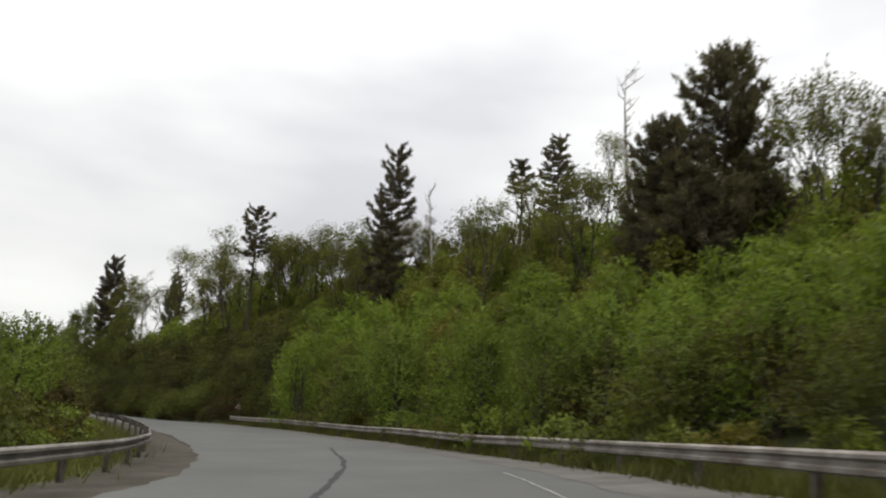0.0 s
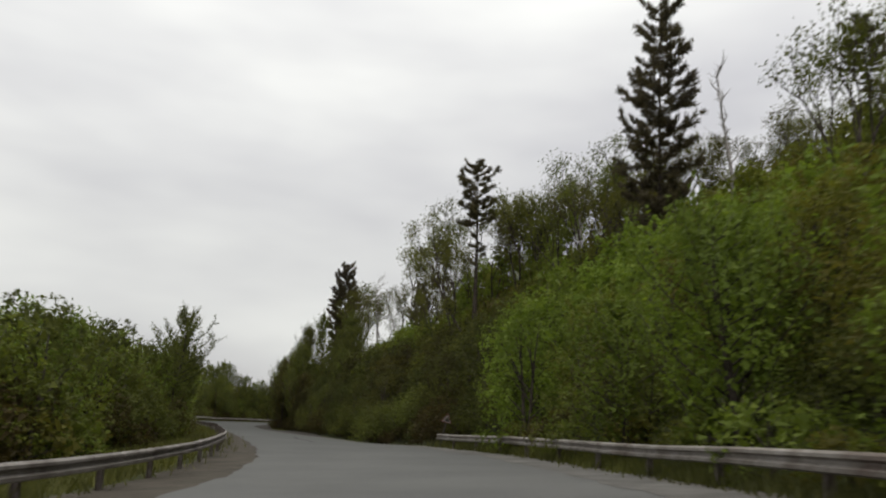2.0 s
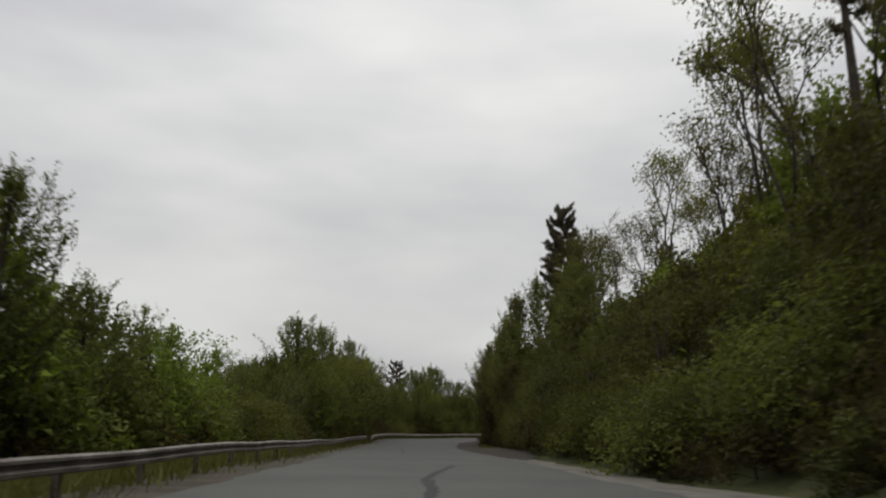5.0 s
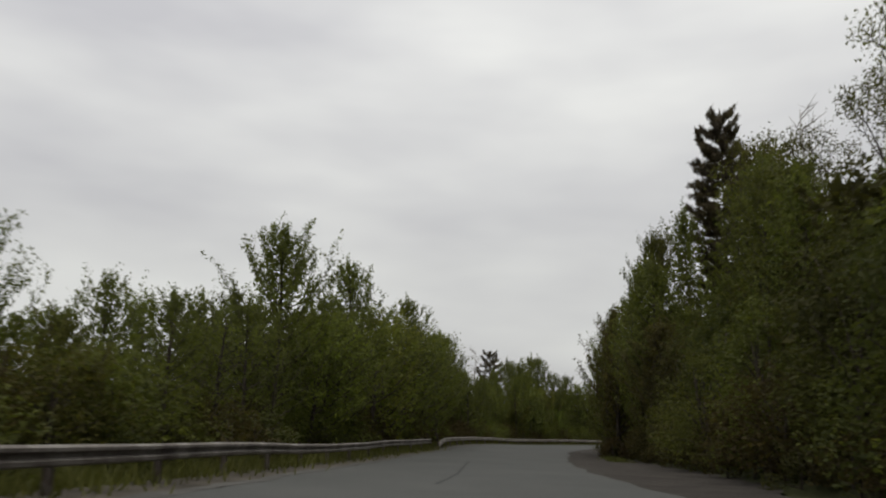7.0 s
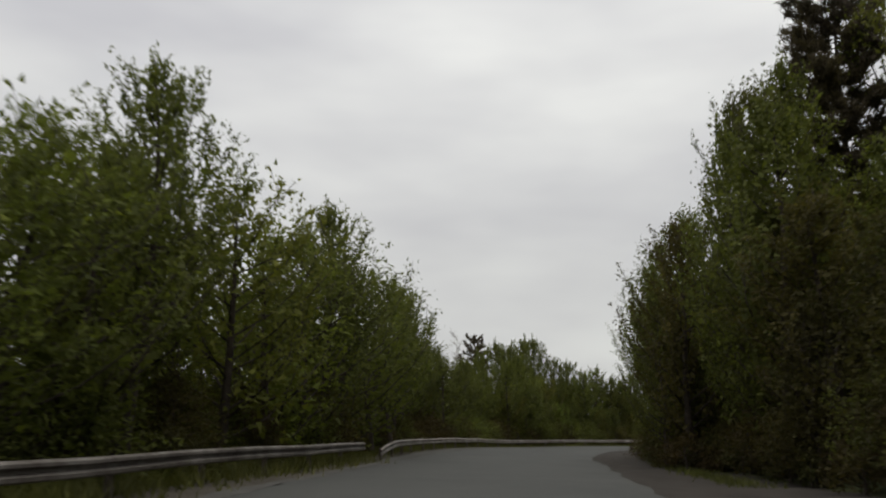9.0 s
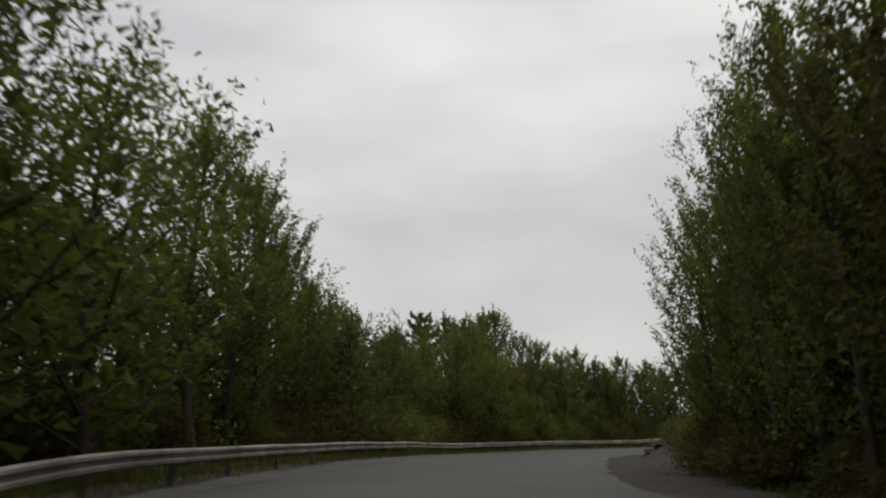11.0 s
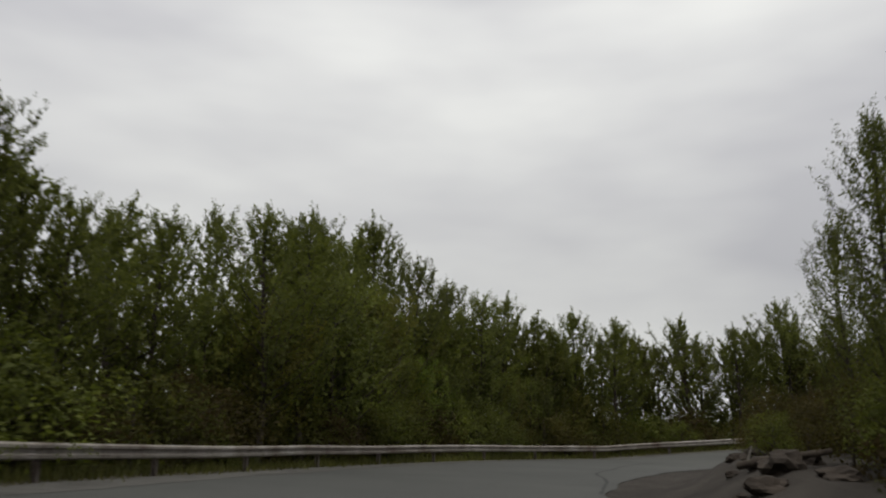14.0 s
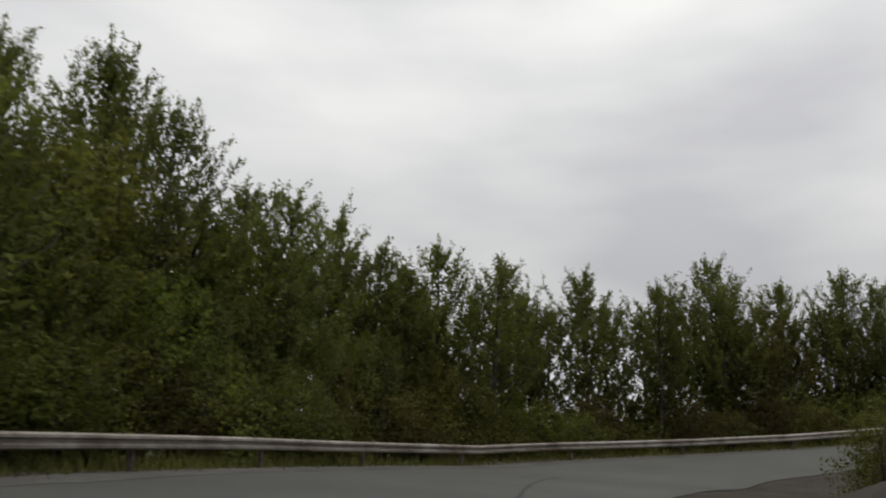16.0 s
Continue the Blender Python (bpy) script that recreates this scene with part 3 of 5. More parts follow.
def billow(seed, h, r, low, leaves, leaf, mat, clumps=13, bark=None, stems=2, sprouts=8, shape=0.6, heart=0.16, plain=False):
    """A bushy tree whose crown is a pile of rounded leafy clumps, with a few shoots standing out of it."""
    rng, nr = random.Random(seed), np.random.RandomState(seed)
    g, cs, rs, runs = Geo(), [], [], []
    r0 = 0.012 * h + 0.025
    trunks = []
    for k in range(stems):
        a = rng.uniform(0, 6.28)
        lean = Vector((math.cos(a), math.sin(a), 0)) * (0.0 if stems == 1 else rng.uniform(0.08, 0.22) * r)
        base = bent_trunk(rng, h * rng.uniform(0.75, 0.9), 0.03)
        trunks.append(lambda u, base=base, lean=lean: base(u) + lean * (u * 2.0))
        draw_trunk(g, trunks[-1], r0, 5, (0, 0.3, 0.65, 0.97))
    for k in range(clumps):
        t = ((k + rng.random()) / clumps) ** 0.85
        size = r * rng.uniform(0.3, 0.46) * (1.0 - 0.3 * t)
        reach = (r - size * 0.8) * (1 - t ** 2.4) ** shape * math.sqrt(rng.uniform(0.35, 1.0))
        a = k * 2.4 + rng.uniform(-0.5, 0.5)
        z = h * low + size * 0.6 + (h * (1 - low) - size * 1.5) * t
        c = Vector((math.cos(a) * reach, math.sin(a) * reach, z))
        cs.append(c)
        rs.append(size)
        tr = trunks[k % stems]
        root = tr(max(0.05, min(0.9, z / h * 0.72)))
        g.tube([root, root.lerp(c, 0.55) + Vector((0, 0, 0.06 * h * rng.random())), c], [r0 * 0.4, r0 * 0.25, r0 * 0.1], 3)
    for k in range(sprouts):
        i = rng.randrange(clumps // 3, clumps)
        d = Vector((rng.gauss(0, 0.7), rng.gauss(0, 0.7), rng.uniform(0.5, 1.3))).normalized()
        p = cs[i] + d * rs[i] * 0.7
        end = p + (d + Vector((0, 0, 0.7))).normalized() * rs[i] * rng.uniform(0.5, 1.0)
        g.tube([p, end], [0.012, 0.005], 3)
        runs.append((p, end))
    C, S = np.array([tuple(c) for c in cs]), np.array(rs)
    ns = int(leaves * 0.012 * sprouts)
    nh = int(leaves * heart)
    nc = leaves - ns - nh
    pick = nr.choice(clumps, nc, p=S ** 2 / (S ** 2).sum())
    d = nr.normal(size=(nc, 3)) + np.array([0, 0, 0.35])
    d /= np.linalg.norm(d, axis=1)[:, None]
    lump = 1 + 0.16 * np.sin(d[:, 0] * 7 + pick) * np.sin(d[:, 1] * 6 + 2 * pick) + 0.1 * np.sin(d[:, 2] * 11 + pick)
    shell = C[pick] + d * (S[pick] * lump * (0.72 + 0.36 * nr.rand(nc) ** 0.7))[:, None] * np.array([1, 1, 0.82])
    ph = nr.randint(0, clumps, nh)
    core = C[ph] * np.array([0.9, 0.9, 0.96]) + nr.normal(size=(nh, 3)) * S[ph][:, None] * 0.33
    parts, face, sizes = [shell, core], [d + np.array([0, 0, 0.5]), nr.normal(size=(nh, 3))], [np.full(nc, leaf), np.full(nh, leaf * 1.9)]
    if ns:
        p, way = along_runs(runs, ns, nr, 0.05)
        parts.append(p)
        face.append(nr.normal(size=(ns, 3)))
        sizes.append(np.full(ns, leaf * 0.9))
    c = np.concatenate(parts)
    c[:, 2] = np.maximum(c[:, 2], 0.08)
    v, f = leaf_quads(c, np.concatenate(sizes), nr, aspect=0.7, facing=np.concatenate(face), plain=plain)
    return g.mesh("trunk", bark or BARK, True), mesh_of("crown", v.tolist(), f.tolist(), mat)


def open_tree(seed, h, leaves, leaf, mat, forks=(2, 3, 3, 3), spread=0.62, clear=0.42, lean=0.0, puff=0.34):
    """A tall thin-leaved tree: the dark trunk forks into crooked limbs and twigs, with loose tufts of leaves at their ends."""
    rng, nr = random.Random(seed), np.random.RandomState(seed)
    g, tips = Geo(), []

    def grow(p, d, length, rad, depth):
        pts = [p]
        for k in range(3):
            d = (d + Vector((rng.gauss(0, 0.13), rng.gauss(0, 0.13), rng.gauss(0.05, 0.06)))).normalized()
            pts.append(pts[-1] + d * length / 3)
        end = 0.62 if depth < len(forks) else 0.2
        g.tube(pts, [rad, rad * 0.88, rad * 0.75, rad * end], 6 if depth == 0 else 4 if depth == 1 else 3)
        if depth >= len(forks):
            tips.extend([(pts[3], 1.0), (pts[2], 0.8), (pts[2].lerp(pts[3], 0.5), 0.9)])
            return
        if depth >= 2:
            tips.extend([(pts[3], 0.85), (pts[2], 0.7)])
        side = d.orthogonal().normalized()
        turn = rng.uniform(0, 6.28)
        for k in range(forks[depth]):
            turn += 6.28 / forks[depth] + rng.uniform(-0.5, 0.5)
            away = (side * math.cos(turn) + d.cross(side) * math.sin(turn)).normalized()
            e = (d + away * spread * rng.uniform(0.6, 1.25) + Vector((0, 0, 0.12))).normalized()
            start = pts[3] if k < 2 else pts[2].lerp(pts[3], rng.random())
            grow(start, e, length * rng.uniform(0.52, 0.74) if depth else h * rng.uniform(0.2, 0.27), rad * rng.uniform(0.52, 0.68), depth + 1)
        if depth == 0:
            for k in range(9):
                a, q = rng.uniform(0, 6.28), rng.uniform(1.0, 2.9)
                j = int(q)
                grow(pts[j].lerp(pts[j + 1], q - j), Vector((math.cos(a), math.sin(a), 0.5)).normalized(), h * rng.uniform(0.07, 0.14), rad * 0.25, len(forks) - 1)

    grow(Vector((0, 0, -0.3)), Vector((lean, 0, 1)).normalized(), h * clear, 0.0105 * h + 0.04, 0)
    pick = nr.randint(0, len(tips), leaves)
    P, W = np.array([tuple(p) for p, w in tips]), np.array([w for p, w in tips])
    c = P[pick] + np.clip(nr.normal(size=(leaves, 3)), -1.4, 1.4) * (puff * W[pick])[:, None] * np.array([1, 1, 0.75])
    v, f = leaf_quads(c, leaf, nr, aspect=0.65, facing=nr.normal(size=(leaves, 3)) * 0.6 + np.array([0, 0, 0.8]), plain=True)
    return g.mesh("trunk", BARK, True), mesh_of("crown", v.tolist(), f.tolist(), mat)


def pine_outline(shape, t):
    if shape == "oval":
        return 0.22 + 0.78 * math.sin(math.pi * (0.16 + 0.8 * t)) ** 0.8 * (1 - 0.25 * t)
    if shape == "broad":
        return max(0.12, 1.0 - 0.9 * t ** 1.5) if t < 0.62 else 0.52 * math.sin(math.pi * (0.4 + 0.58 * (t - 0.62) / 0.38)) + 0.05
    return 0.3 + 0.7 * math.sin(math.pi * (0.25 + 0.7 * t)) ** 0.7


def conifer(seed, h, r, low, boughs, shape="column", tuft=0.3, needles=14000, ragged=0.35, lift=0.1, stray=0):
    """A pine: ragged boughs of uneven length with side twigs, and sprays of needles on their outer parts."""
    rng, nr = random.Random(seed), np.random.RandomState(seed)
    g, runs = Geo(), []
    trunk = bent_trunk(rng, h, 0.01)
    r0 = 0.011 * h + 0.04
    draw_trunk(g, trunk, r0, 7)
    runs.append((trunk(0.95), trunk(1.0)))
    a = 0.0
    for i in range(boughs + stray):
        t = (i + rng.random()) / boughs if i < boughs else -rng.uniform(0.1, 0.6)
        u = low + (0.985 - low) * t
        a += 2.4 + rng.uniform(-0.7, 0.7)
        length = r * (pine_outline(shape, t) if t >= 0 else 0.35) * rng.uniform(1 - ragged, 1 + ragged * 0.7) + 0.12
        rise = (lift + 0.5 * max(t, 0) ** 1.5) * length + rng.gauss(0, 0.09) * length
        p, out = trunk(u), Vector((math.cos(a), math.sin(a), 0))
        side = Vector((-out.y, out.x, 0))
        pts = [p, p + out * length * 0.4 + Vector((0, 0, rise * 0.25)), p + out * length * 0.78 + Vector((0, 0, rise * 0.55)),
               p + out * length + Vector((0, 0, rise * 0.9 + 0.1 * length))]
        rr = r0 * 0.3 * (1.12 - u)
        g.tube(pts, [rr, rr * 0.75, rr * 0.45, 0.01], 3)
        runs += [(pts[0].lerp(pts[1], 0.35), pts[1]), (pts[1], pts[2]), (pts[2], pts[3])]
        for k in range(int(4 + length * 2.6)):
            q = rng.uniform(0.5, 2.8)
            j = int(q)
            s = pts[j].lerp(pts[min(j + 1, 3)], q - j)
            e = (out * rng.uniform(0.3, 1.0) + side * rng.choice((-1, 1)) * rng.uniform(0.4, 1.1) + Vector((0, 0, rng.uniform(0.0, 0.6)))).normalized()
            runs.append((s, s + e * length * rng.uniform(0.16, 0.34)))
    c, way = along_runs(runs, needles, nr, tuft * 0.22, 0.1)
    d = way * 0.7 + nr.normal(size=(needles, 3)) * 0.6 + np.array([0, 0, 0.3])
    d /= np.linalg.norm(d, axis=1)[:, None]
    b = np.cross(d, nr.normal(size=d.shape))
    b /= np.linalg.norm(b, axis=1)[:, None] + 1e-9
    s = tuft * nr.uniform(0.6, 1.25, needles)[:, None]
    v = np.stack([c - d * s * 0.3 - b * s * 0.1, c - d * s * 0.3 + b * s * 0.1, c + d * s * 0.75], 1).reshape(-1, 3)
    return g.mesh("trunk", BARK, True), mesh_of("crown", v.tolist(), np.arange(len(v)).reshape(-1, 3).tolist(), NEEDLE)


def snag(seed, h, twigs=18):
    """A dead standing tree: bare trunk with broken limbs."""
    rng = random.Random(seed)
    g, gb = Geo(), Geo()
    trunk = lambda u: Vector((math.sin(u * 5) * 0.02 * h, math.sin(u * 3 + 1) * 0.025 * h, u * h))
    r0 = 0.009 * h + 0.03
    g.tube([trunk(u) - Vector((0, 0, 0.3 if u == 0 else 0)) for u in (0, 0.2, 0.4, 0.6, 0.8, 1.0)], [r0 * 1.2, r0, r0 * 0.8, r0 * 0.6, r0 * 0.35, r0 * 0.1], 7)
    for i in range(twigs):
        u = 0.45 + 0.54 * (i + rng.random()) / twigs
        a = rng.uniform(0, 6.28)
        length = h * rng.uniform(0.04, 0.11)
        p = trunk(u)
        d = Vector((math.cos(a), math.sin(a), rng.uniform(0.3, 1.2))).normalized()
        mid = p + d * length * 0.5 + Vector((0, 0, 0.05))
        tip = p + d * length + Vector((rng.gauss(0, 0.2), rng.gauss(0, 0.2), 0.3))
        gb.tube([p, mid, tip], [r0 * 0.3, r0 * 0.2, 0.012], 4)
        for _ in range(3):
            e = Vector((rng.gauss(0, 1), rng.gauss(0, 1), 0.8)).normalized() * length * 0.45
            gb.tube([mid, mid + e * 0.6, mid + e], [r0 * 0.14, r0 * 0.1, 0.008], 3)
    return g.mesh("trunk", DEADWOOD, True), gb.mesh("limbs", DEADWOOD, True)


class Kind:
    """One shape of plant, set out as many separate things that share its meshes."""

    def __init__(self, name, category, group, label, height, meshes, second="crown"):
        self.name, self.category, self.group, self.label, self.second = name, category, group, label, second
        self.trunk, self.crown = meshes
        self.h = max(float(np.percentile([v.co.z for v in self.crown.vertices], 99.7)), 0.9 * height)

    def place(self, x, y, height, rng, wide=1.0, label="", tilt=0.03, z=None):
        k = height / self.h
        base = (ground_z(x, y) if z is None else z) - 0.06
        m = pose(x, y, base, math.degrees(rng.gauss(0, tilt)), math.degrees(rng.gauss(0, tilt)), rng.uniform(0, 360))
        root = thing(self.name, label or self.label, self.category, self.group, m=m @ Matrix.Diagonal((k * wide, k * wide, k, 1)))
        part("trunk" if self.name != "shrub" else "stem", self.trunk, root)
        part(self.second, self.crown, root)
        return root


def kinds(name, category, group, label, height, meshes, second="crown"):
    return [Kind(name, category, group, label, height, m, second) for m in meshes]


BANK_GROUP, ASPEN_GROUP = "trees on the bank", "roadside aspens"
SLOPE_LABEL = "young bushy broadleaf tree in fresh spring leaf on the steep bank"
FRONT = kinds("broadleaf_tree", "tree", BANK_GROUP, SLOPE_LABEL, 6.0,
              [billow(10 + i, 6.0, 2.3, 0.04, 4600, 0.104, (LEAF_SPRING, LEAF_SLOPE)[i % 2], 18, sprouts=10) if i < 4 else
               poplar(10 + i, 6.0, 2.3, 0.05, 4200, 0.115, LEAF_SPRING, 34, 7, 0.09, BARK) for i in range(6)])
# bushy trees like FRONT, with shade put into the leaf colour
FRONT_SHADED = kinds("shaded_tree", "tree", BANK_GROUP, "bushy broadleaf tree in shade-coloured leaves at the foot of the bank", 6.0,
              [billow(30 + i, 6.0, 2.2, 0.04, 5000, 0.096, (LEAF_DEEP_SHADE, LEAF_SHADED)[i % 2], 17, sprouts=8) for i in range(5)])
SLOPE = kinds("broadleaf_tree", "tree", BANK_GROUP, SLOPE_LABEL, 6.5,
              [billow(20 + i, 6.5, 2.5, 0.06, 1700, 0.19, LEAF_SLOPE if i % 2 else LEAF_SPRING, 15, stems=1 + i % 2, sprouts=5, plain=True) for i in range(6)])
# trees like SLOPE, with shade put into the leaf colour
SLOPE_SHADED = kinds("shaded_tree", "tree", BANK_GROUP, "broadleaf tree in shade-coloured leaves on the wooded bank", 6.5,
                    [billow(25 + i, 6.5, 2.5, 0.06, 1900, 0.18, (LEAF_DEEP_SHADE, LEAF_SHADED)[i % 2], 15, stems=1, sprouts=5, plain=True) for i in range(4)])
BACK = kinds("slender_tree", "tree", BANK_GROUP, "slender broadleaf tree higher up the wooded bank", 8.0,
             [billow(40 + i, 8.0, 2.5, 0.12, 1400, 0.24, LEAF_SLOPE, 16, stems=1, sprouts=5, plain=True) for i in range(4)])
RIDGE = kinds("tall_tree", "tree", "tall trees on the ridge", "tall thin-leaved tree with bare forking dark trunk on the ridge", 14.0,
              [open_tree(60 + i, 14.0, 3500, 0.185, LEAF_SHADED if i % 2 else LEAF_RIDGE, ((2, 3, 3, 3), (3, 3, 3, 2), (2, 3, 3, 3))[i % 3], (0.62, 0.5, 0.75)[i % 3], (0.34, 0.28, 0.38)[i % 3], 0.0, 0.45) for i in range(6)])
LEANING = Kind("tall_tree", "tree", "tall trees on the ridge", "leaning tall tree with forked dark trunk on the ridge", 14.0,
               open_tree(71, 14.0, 3000, 0.19, LEAF_RIDGE, (2, 3, 3, 3), 0.6, 0.5, 0.0, 0.42))
ASPEN = kinds("aspen_tree", "tree", ASPEN_GROUP, "tall aspen with upswept shoots of small dull green leaves", 10.0,
              [poplar(80 + i, 10.0, (2.7, 2.4, 2.9, 2.5, 2.3, 2.7)[i], (0.18, 0.2, 0.16, 0.2, 0.22, 0.18)[i], 9800, 0.115, LEAF_POPLAR, 40, 9, 0.06, BARK, heart=0.14, plain=True) for i in range(6)])
YOUNG = kinds("aspen_tree", "tree", ASPEN_GROUP, "full young aspen in fresh leaf behind the guardrail", 6.0,
              [poplar(16 + i, 6.0, 2.3, 0.05, 4400, 0.112, (LEAF_POPLAR, LEAF_SLOPE)[i % 2], 34, 7, 0.09, BARK, plain=True) for i in range(3)])
ASPEN_THIN = kinds("aspen_tree", "tree", ASPEN_GROUP, "half-bare aspen with thin twigs and few leaves", 8.0,
                   [poplar(110 + i, 8.0, 2.0, 0.2, 2600, 0.1, LEAF_POPLAR, 30, 9, 0.07, BARK, bare=0.35, heart=0.05) for i in range(2)])
ASPEN_AIRY = Kind("aspen_tree", "tree", ASPEN_GROUP, "broad airy aspen with sky showing through its crown", 10.0,
                  poplar(116, 10.0, 2.9, 0.12, 14000, 0.115, LEAF_POPLAR, 46, 10, 0.07, BARK, heart=0.16))
ASPEN_NEAR = kinds("aspen_tree", "tree", ASPEN_GROUP, "dense dark aspen crowding the edge of the road", 9.0,
                   [poplar(90 + i, 9.0, (2.4, 2.2, 2.5, 2.1, 2.3)[i], 0.1, 7600, 0.115, LEAF_POPLAR if i % 2 else LEAF_SHADED, 40, 8, 0.08, BARK) for i in range(5)])
ASPEN_CLOSE = kinds("aspen_tree", "tree", ASPEN_GROUP, "dense aspen with small glinting leaves on the inside of the bend", 9.0,
                    [poplar(130 + i, 9.0, (2.3, 2.1, 2.4)[i], 0.08, 13000, 0.085, LEAF_POPLAR if i else LEAF_SHADED, 44, 9, 0.08, BARK) for i in range(3)])
ASPEN_FAR = kinds("aspen_tree", "tree", ASPEN_GROUP, "bushy aspen standing among the roadside row", 9.0,
                  [poplar(95 + i, 9.0, (2.6, 2.3, 2.8, 2.2, 2.5)[i], 0.2, 3800, 0.17, LEAF_POPLAR if i % 2 else LEAF_SHADED, 32, 7, 0.07, BARK, heart=0.06, plain=True) for i in range(5)])
LOW = kinds("young_tree", "tree", "low trees behind the rail", "low leafy young tree in light spring green", 4.6,
            [poplar(100 + i, 4.6, 1.8, 0.05, 2600, 0.11, LEAF_SPRING, 26, 6, 0.09, BARK, plain=True) if i % 2 else
             billow(100 + i, 4.6, 2.0, 0.04, 2600, 0.12, LEAF_POPLAR if i < 3 else LEAF_SLOPE, 13, plain=True) for i in range(5)])
THICK_MATS = [LEAF_SHADED, LEAF_POPLAR, LEAF_BROWN]
THICK = kinds("thicket_bush", "bush", "thicket behind the rail", "dense leafy thicket bush beside the road", 3.2,
              [billow(140 + i, 3.2, 2.0, 0.02, 1400, 0.14, THICK_MATS[i], 12, stems=1, sprouts=5, heart=0.2, plain=True) for i in range(3)])
THICK_FINE = kinds("thicket_bush", "bush", "thicket behind the rail", "dense dark thicket bush close behind the guardrail", 3.2,
                   [billow(145 + i, 3.2, 2.0, 0.02, 3600, 0.085, THICK_MATS[i], 14, stems=1, sprouts=6, heart=0.15, plain=True) for i in range(3)])
# SHRUB again, its leaf colours darkened to carry the shade
SHRUB_DARK = kinds("shrub", "shrub", "roadside shrubs", "low dark shrub at the foot of the bank", 1.7,
                   [billow(125 + i, 1.7, 1.15, 0.03, 760, 0.092, (LEAF_BROWN, LEAF_DEEP_SHADE)[i % 2], 7, stems=1, sprouts=4, plain=True) for i in range(4)], "foliage")
SHRUB = kinds("shrub", "shrub", "roadside shrubs", "low leafy shrub at the foot of the trees", 1.7,
              [billow(120 + i, 1.7, 1.15, 0.03, 480, 0.12, LEAF_BROWN if i == 2 else LEAF_SLOPE, 7, stems=1, sprouts=4, plain=True) for i in range(4)], "foliage")
PINE_GROUP = "dark pines"
PINE_DENSE = Kind("pine_tree", "pine tree", PINE_GROUP, "dark dense pine above the broadleaf trees", 16.0, conifer(201, 16, 2.3, 0.36, 120, "oval", 0.34, 42000, 0.3))
PINE_RAGGED = Kind("pine_tree", "pine tree", PINE_GROUP, "tall ragged dark pine with gaps between its boughs", 18.0, conifer(202, 18, 2.4, 0.25, 105, "column", 0.34, 38000, 0.48))
PINE_SLIM = Kind("pine_tree", "pine tree", PINE_GROUP, "slim pine with bare trunk and small tufted crown", 18.0, conifer(203, 18, 1.5, 0.7, 34, "column", 0.3, 11000, 0.4, 0.35, 9))
PINE_BROAD = Kind("pine_tree", "pine tree", PINE_GROUP, "broad dark old pine standing over the bank", 18.0, conifer(204, 18, 5.2, 0.06, 190, "broad", 0.5, 60000, 0.3, 0.2))
SNAG = Kind("dead_tree", "dead tree", "dead trees", "bare grey dead tree with broken limbs", 14.0, snag(210, 14), "bare_crown")

rng = random.Random(77)


def stand(kind, x, y, top, wide=1.0, label=""):
    """A tree whose top reaches the height top."""
    return kind.place(x, y, top - ground_z(x, y), rng, wide, label, 0.01)


# single trees that stand out
leaning = LEANING.place(-22.4, 100.8, 14.5, rng)
leaning.matrix_basis = pose(-22.4, 100.8, ground_z(-22.4, 100.8) - 0.1, 0, 0, 20) @ pose(0, 0, 0, 0, -20, 40) @ Matrix.Diagonal((0.9, 0.9, 1.12, 1))
stand(PINE_DENSE, -63.1, 156.6, 28.9, 0.7, "dark symmetrical pine standing alone above the bank")
stand(PINE_SLIM, -23.4, 100.4, 27.4)
stand(PINE_RAGGED, -4.8, 72.2, 26.9, 0.66)
stand(PINE_RAGGED, 12.6, 93.1, 36.8, 1.0)
stand(PINE_SLIM, 7.9, 85.5, 31.0, 1.4)
stand(PINE_DENSE, -66.4, 204.2, 33.6, 0.7)
stand(PINE_BROAD, 15.2, 42.8, 24.0, 0.8)
stand(PINE_BROAD, 12.4, 45.2, 20.6, 0.75)
stand(PINE_RAGGED, -133.1, 213.9, 17.2, 0.9, "small dark pine with flat side boughs among the far trees")
for x, y, top in ((15.6, 69.5, 35.6), (-1.2, 77.3, 25.4), (-55.0, 152.3, 26.6), (-12.2, 92.1, 23.2), (-134.5, 211.0, 18.4)):
    stand(SNAG, x, y, top)
for k, (x, y, top) in enumerate([(-11.7, 88.3, 21.0), (3.3, 59.8, 20.8), (-47, 144.6, 30.2), (-8.7, 82.6, 22.2), (-7.1, 78.3, 19.6), (-11, 86.1, 22.6), (-20.2, 101.6, 25.2), (-16.3, 102.3, 25.8), (-23.5, 106.1, 23.8), (-14.5, 93, 21.5), (-8.5, 84.5, 23), (2.8, 91, 24.0),
                                 (-27.6, 105.2, 21.8), (-45, 140, 24), (-50.5, 145, 21.5), (-57.4, 152, 24.4), (-55, 149, 22.8), (-59.5, 157.5, 26), (-38, 128, 20), (1.2, 80, 23.6), (16, 81, 33.6), (19, 39.4, 19.2), (18.5, 34.5, 18.8), (21.5, 36.5, 19.4), (20.5, 31.5, 18.6), (9.5, 52, 20.5), (7.5, 60.5, 21.2),
                                 (-31, 113.8, 27.2), (-32.6, 116, 22)]):
    stand(RIDGE[k % 6], x, y, top, 0.72)

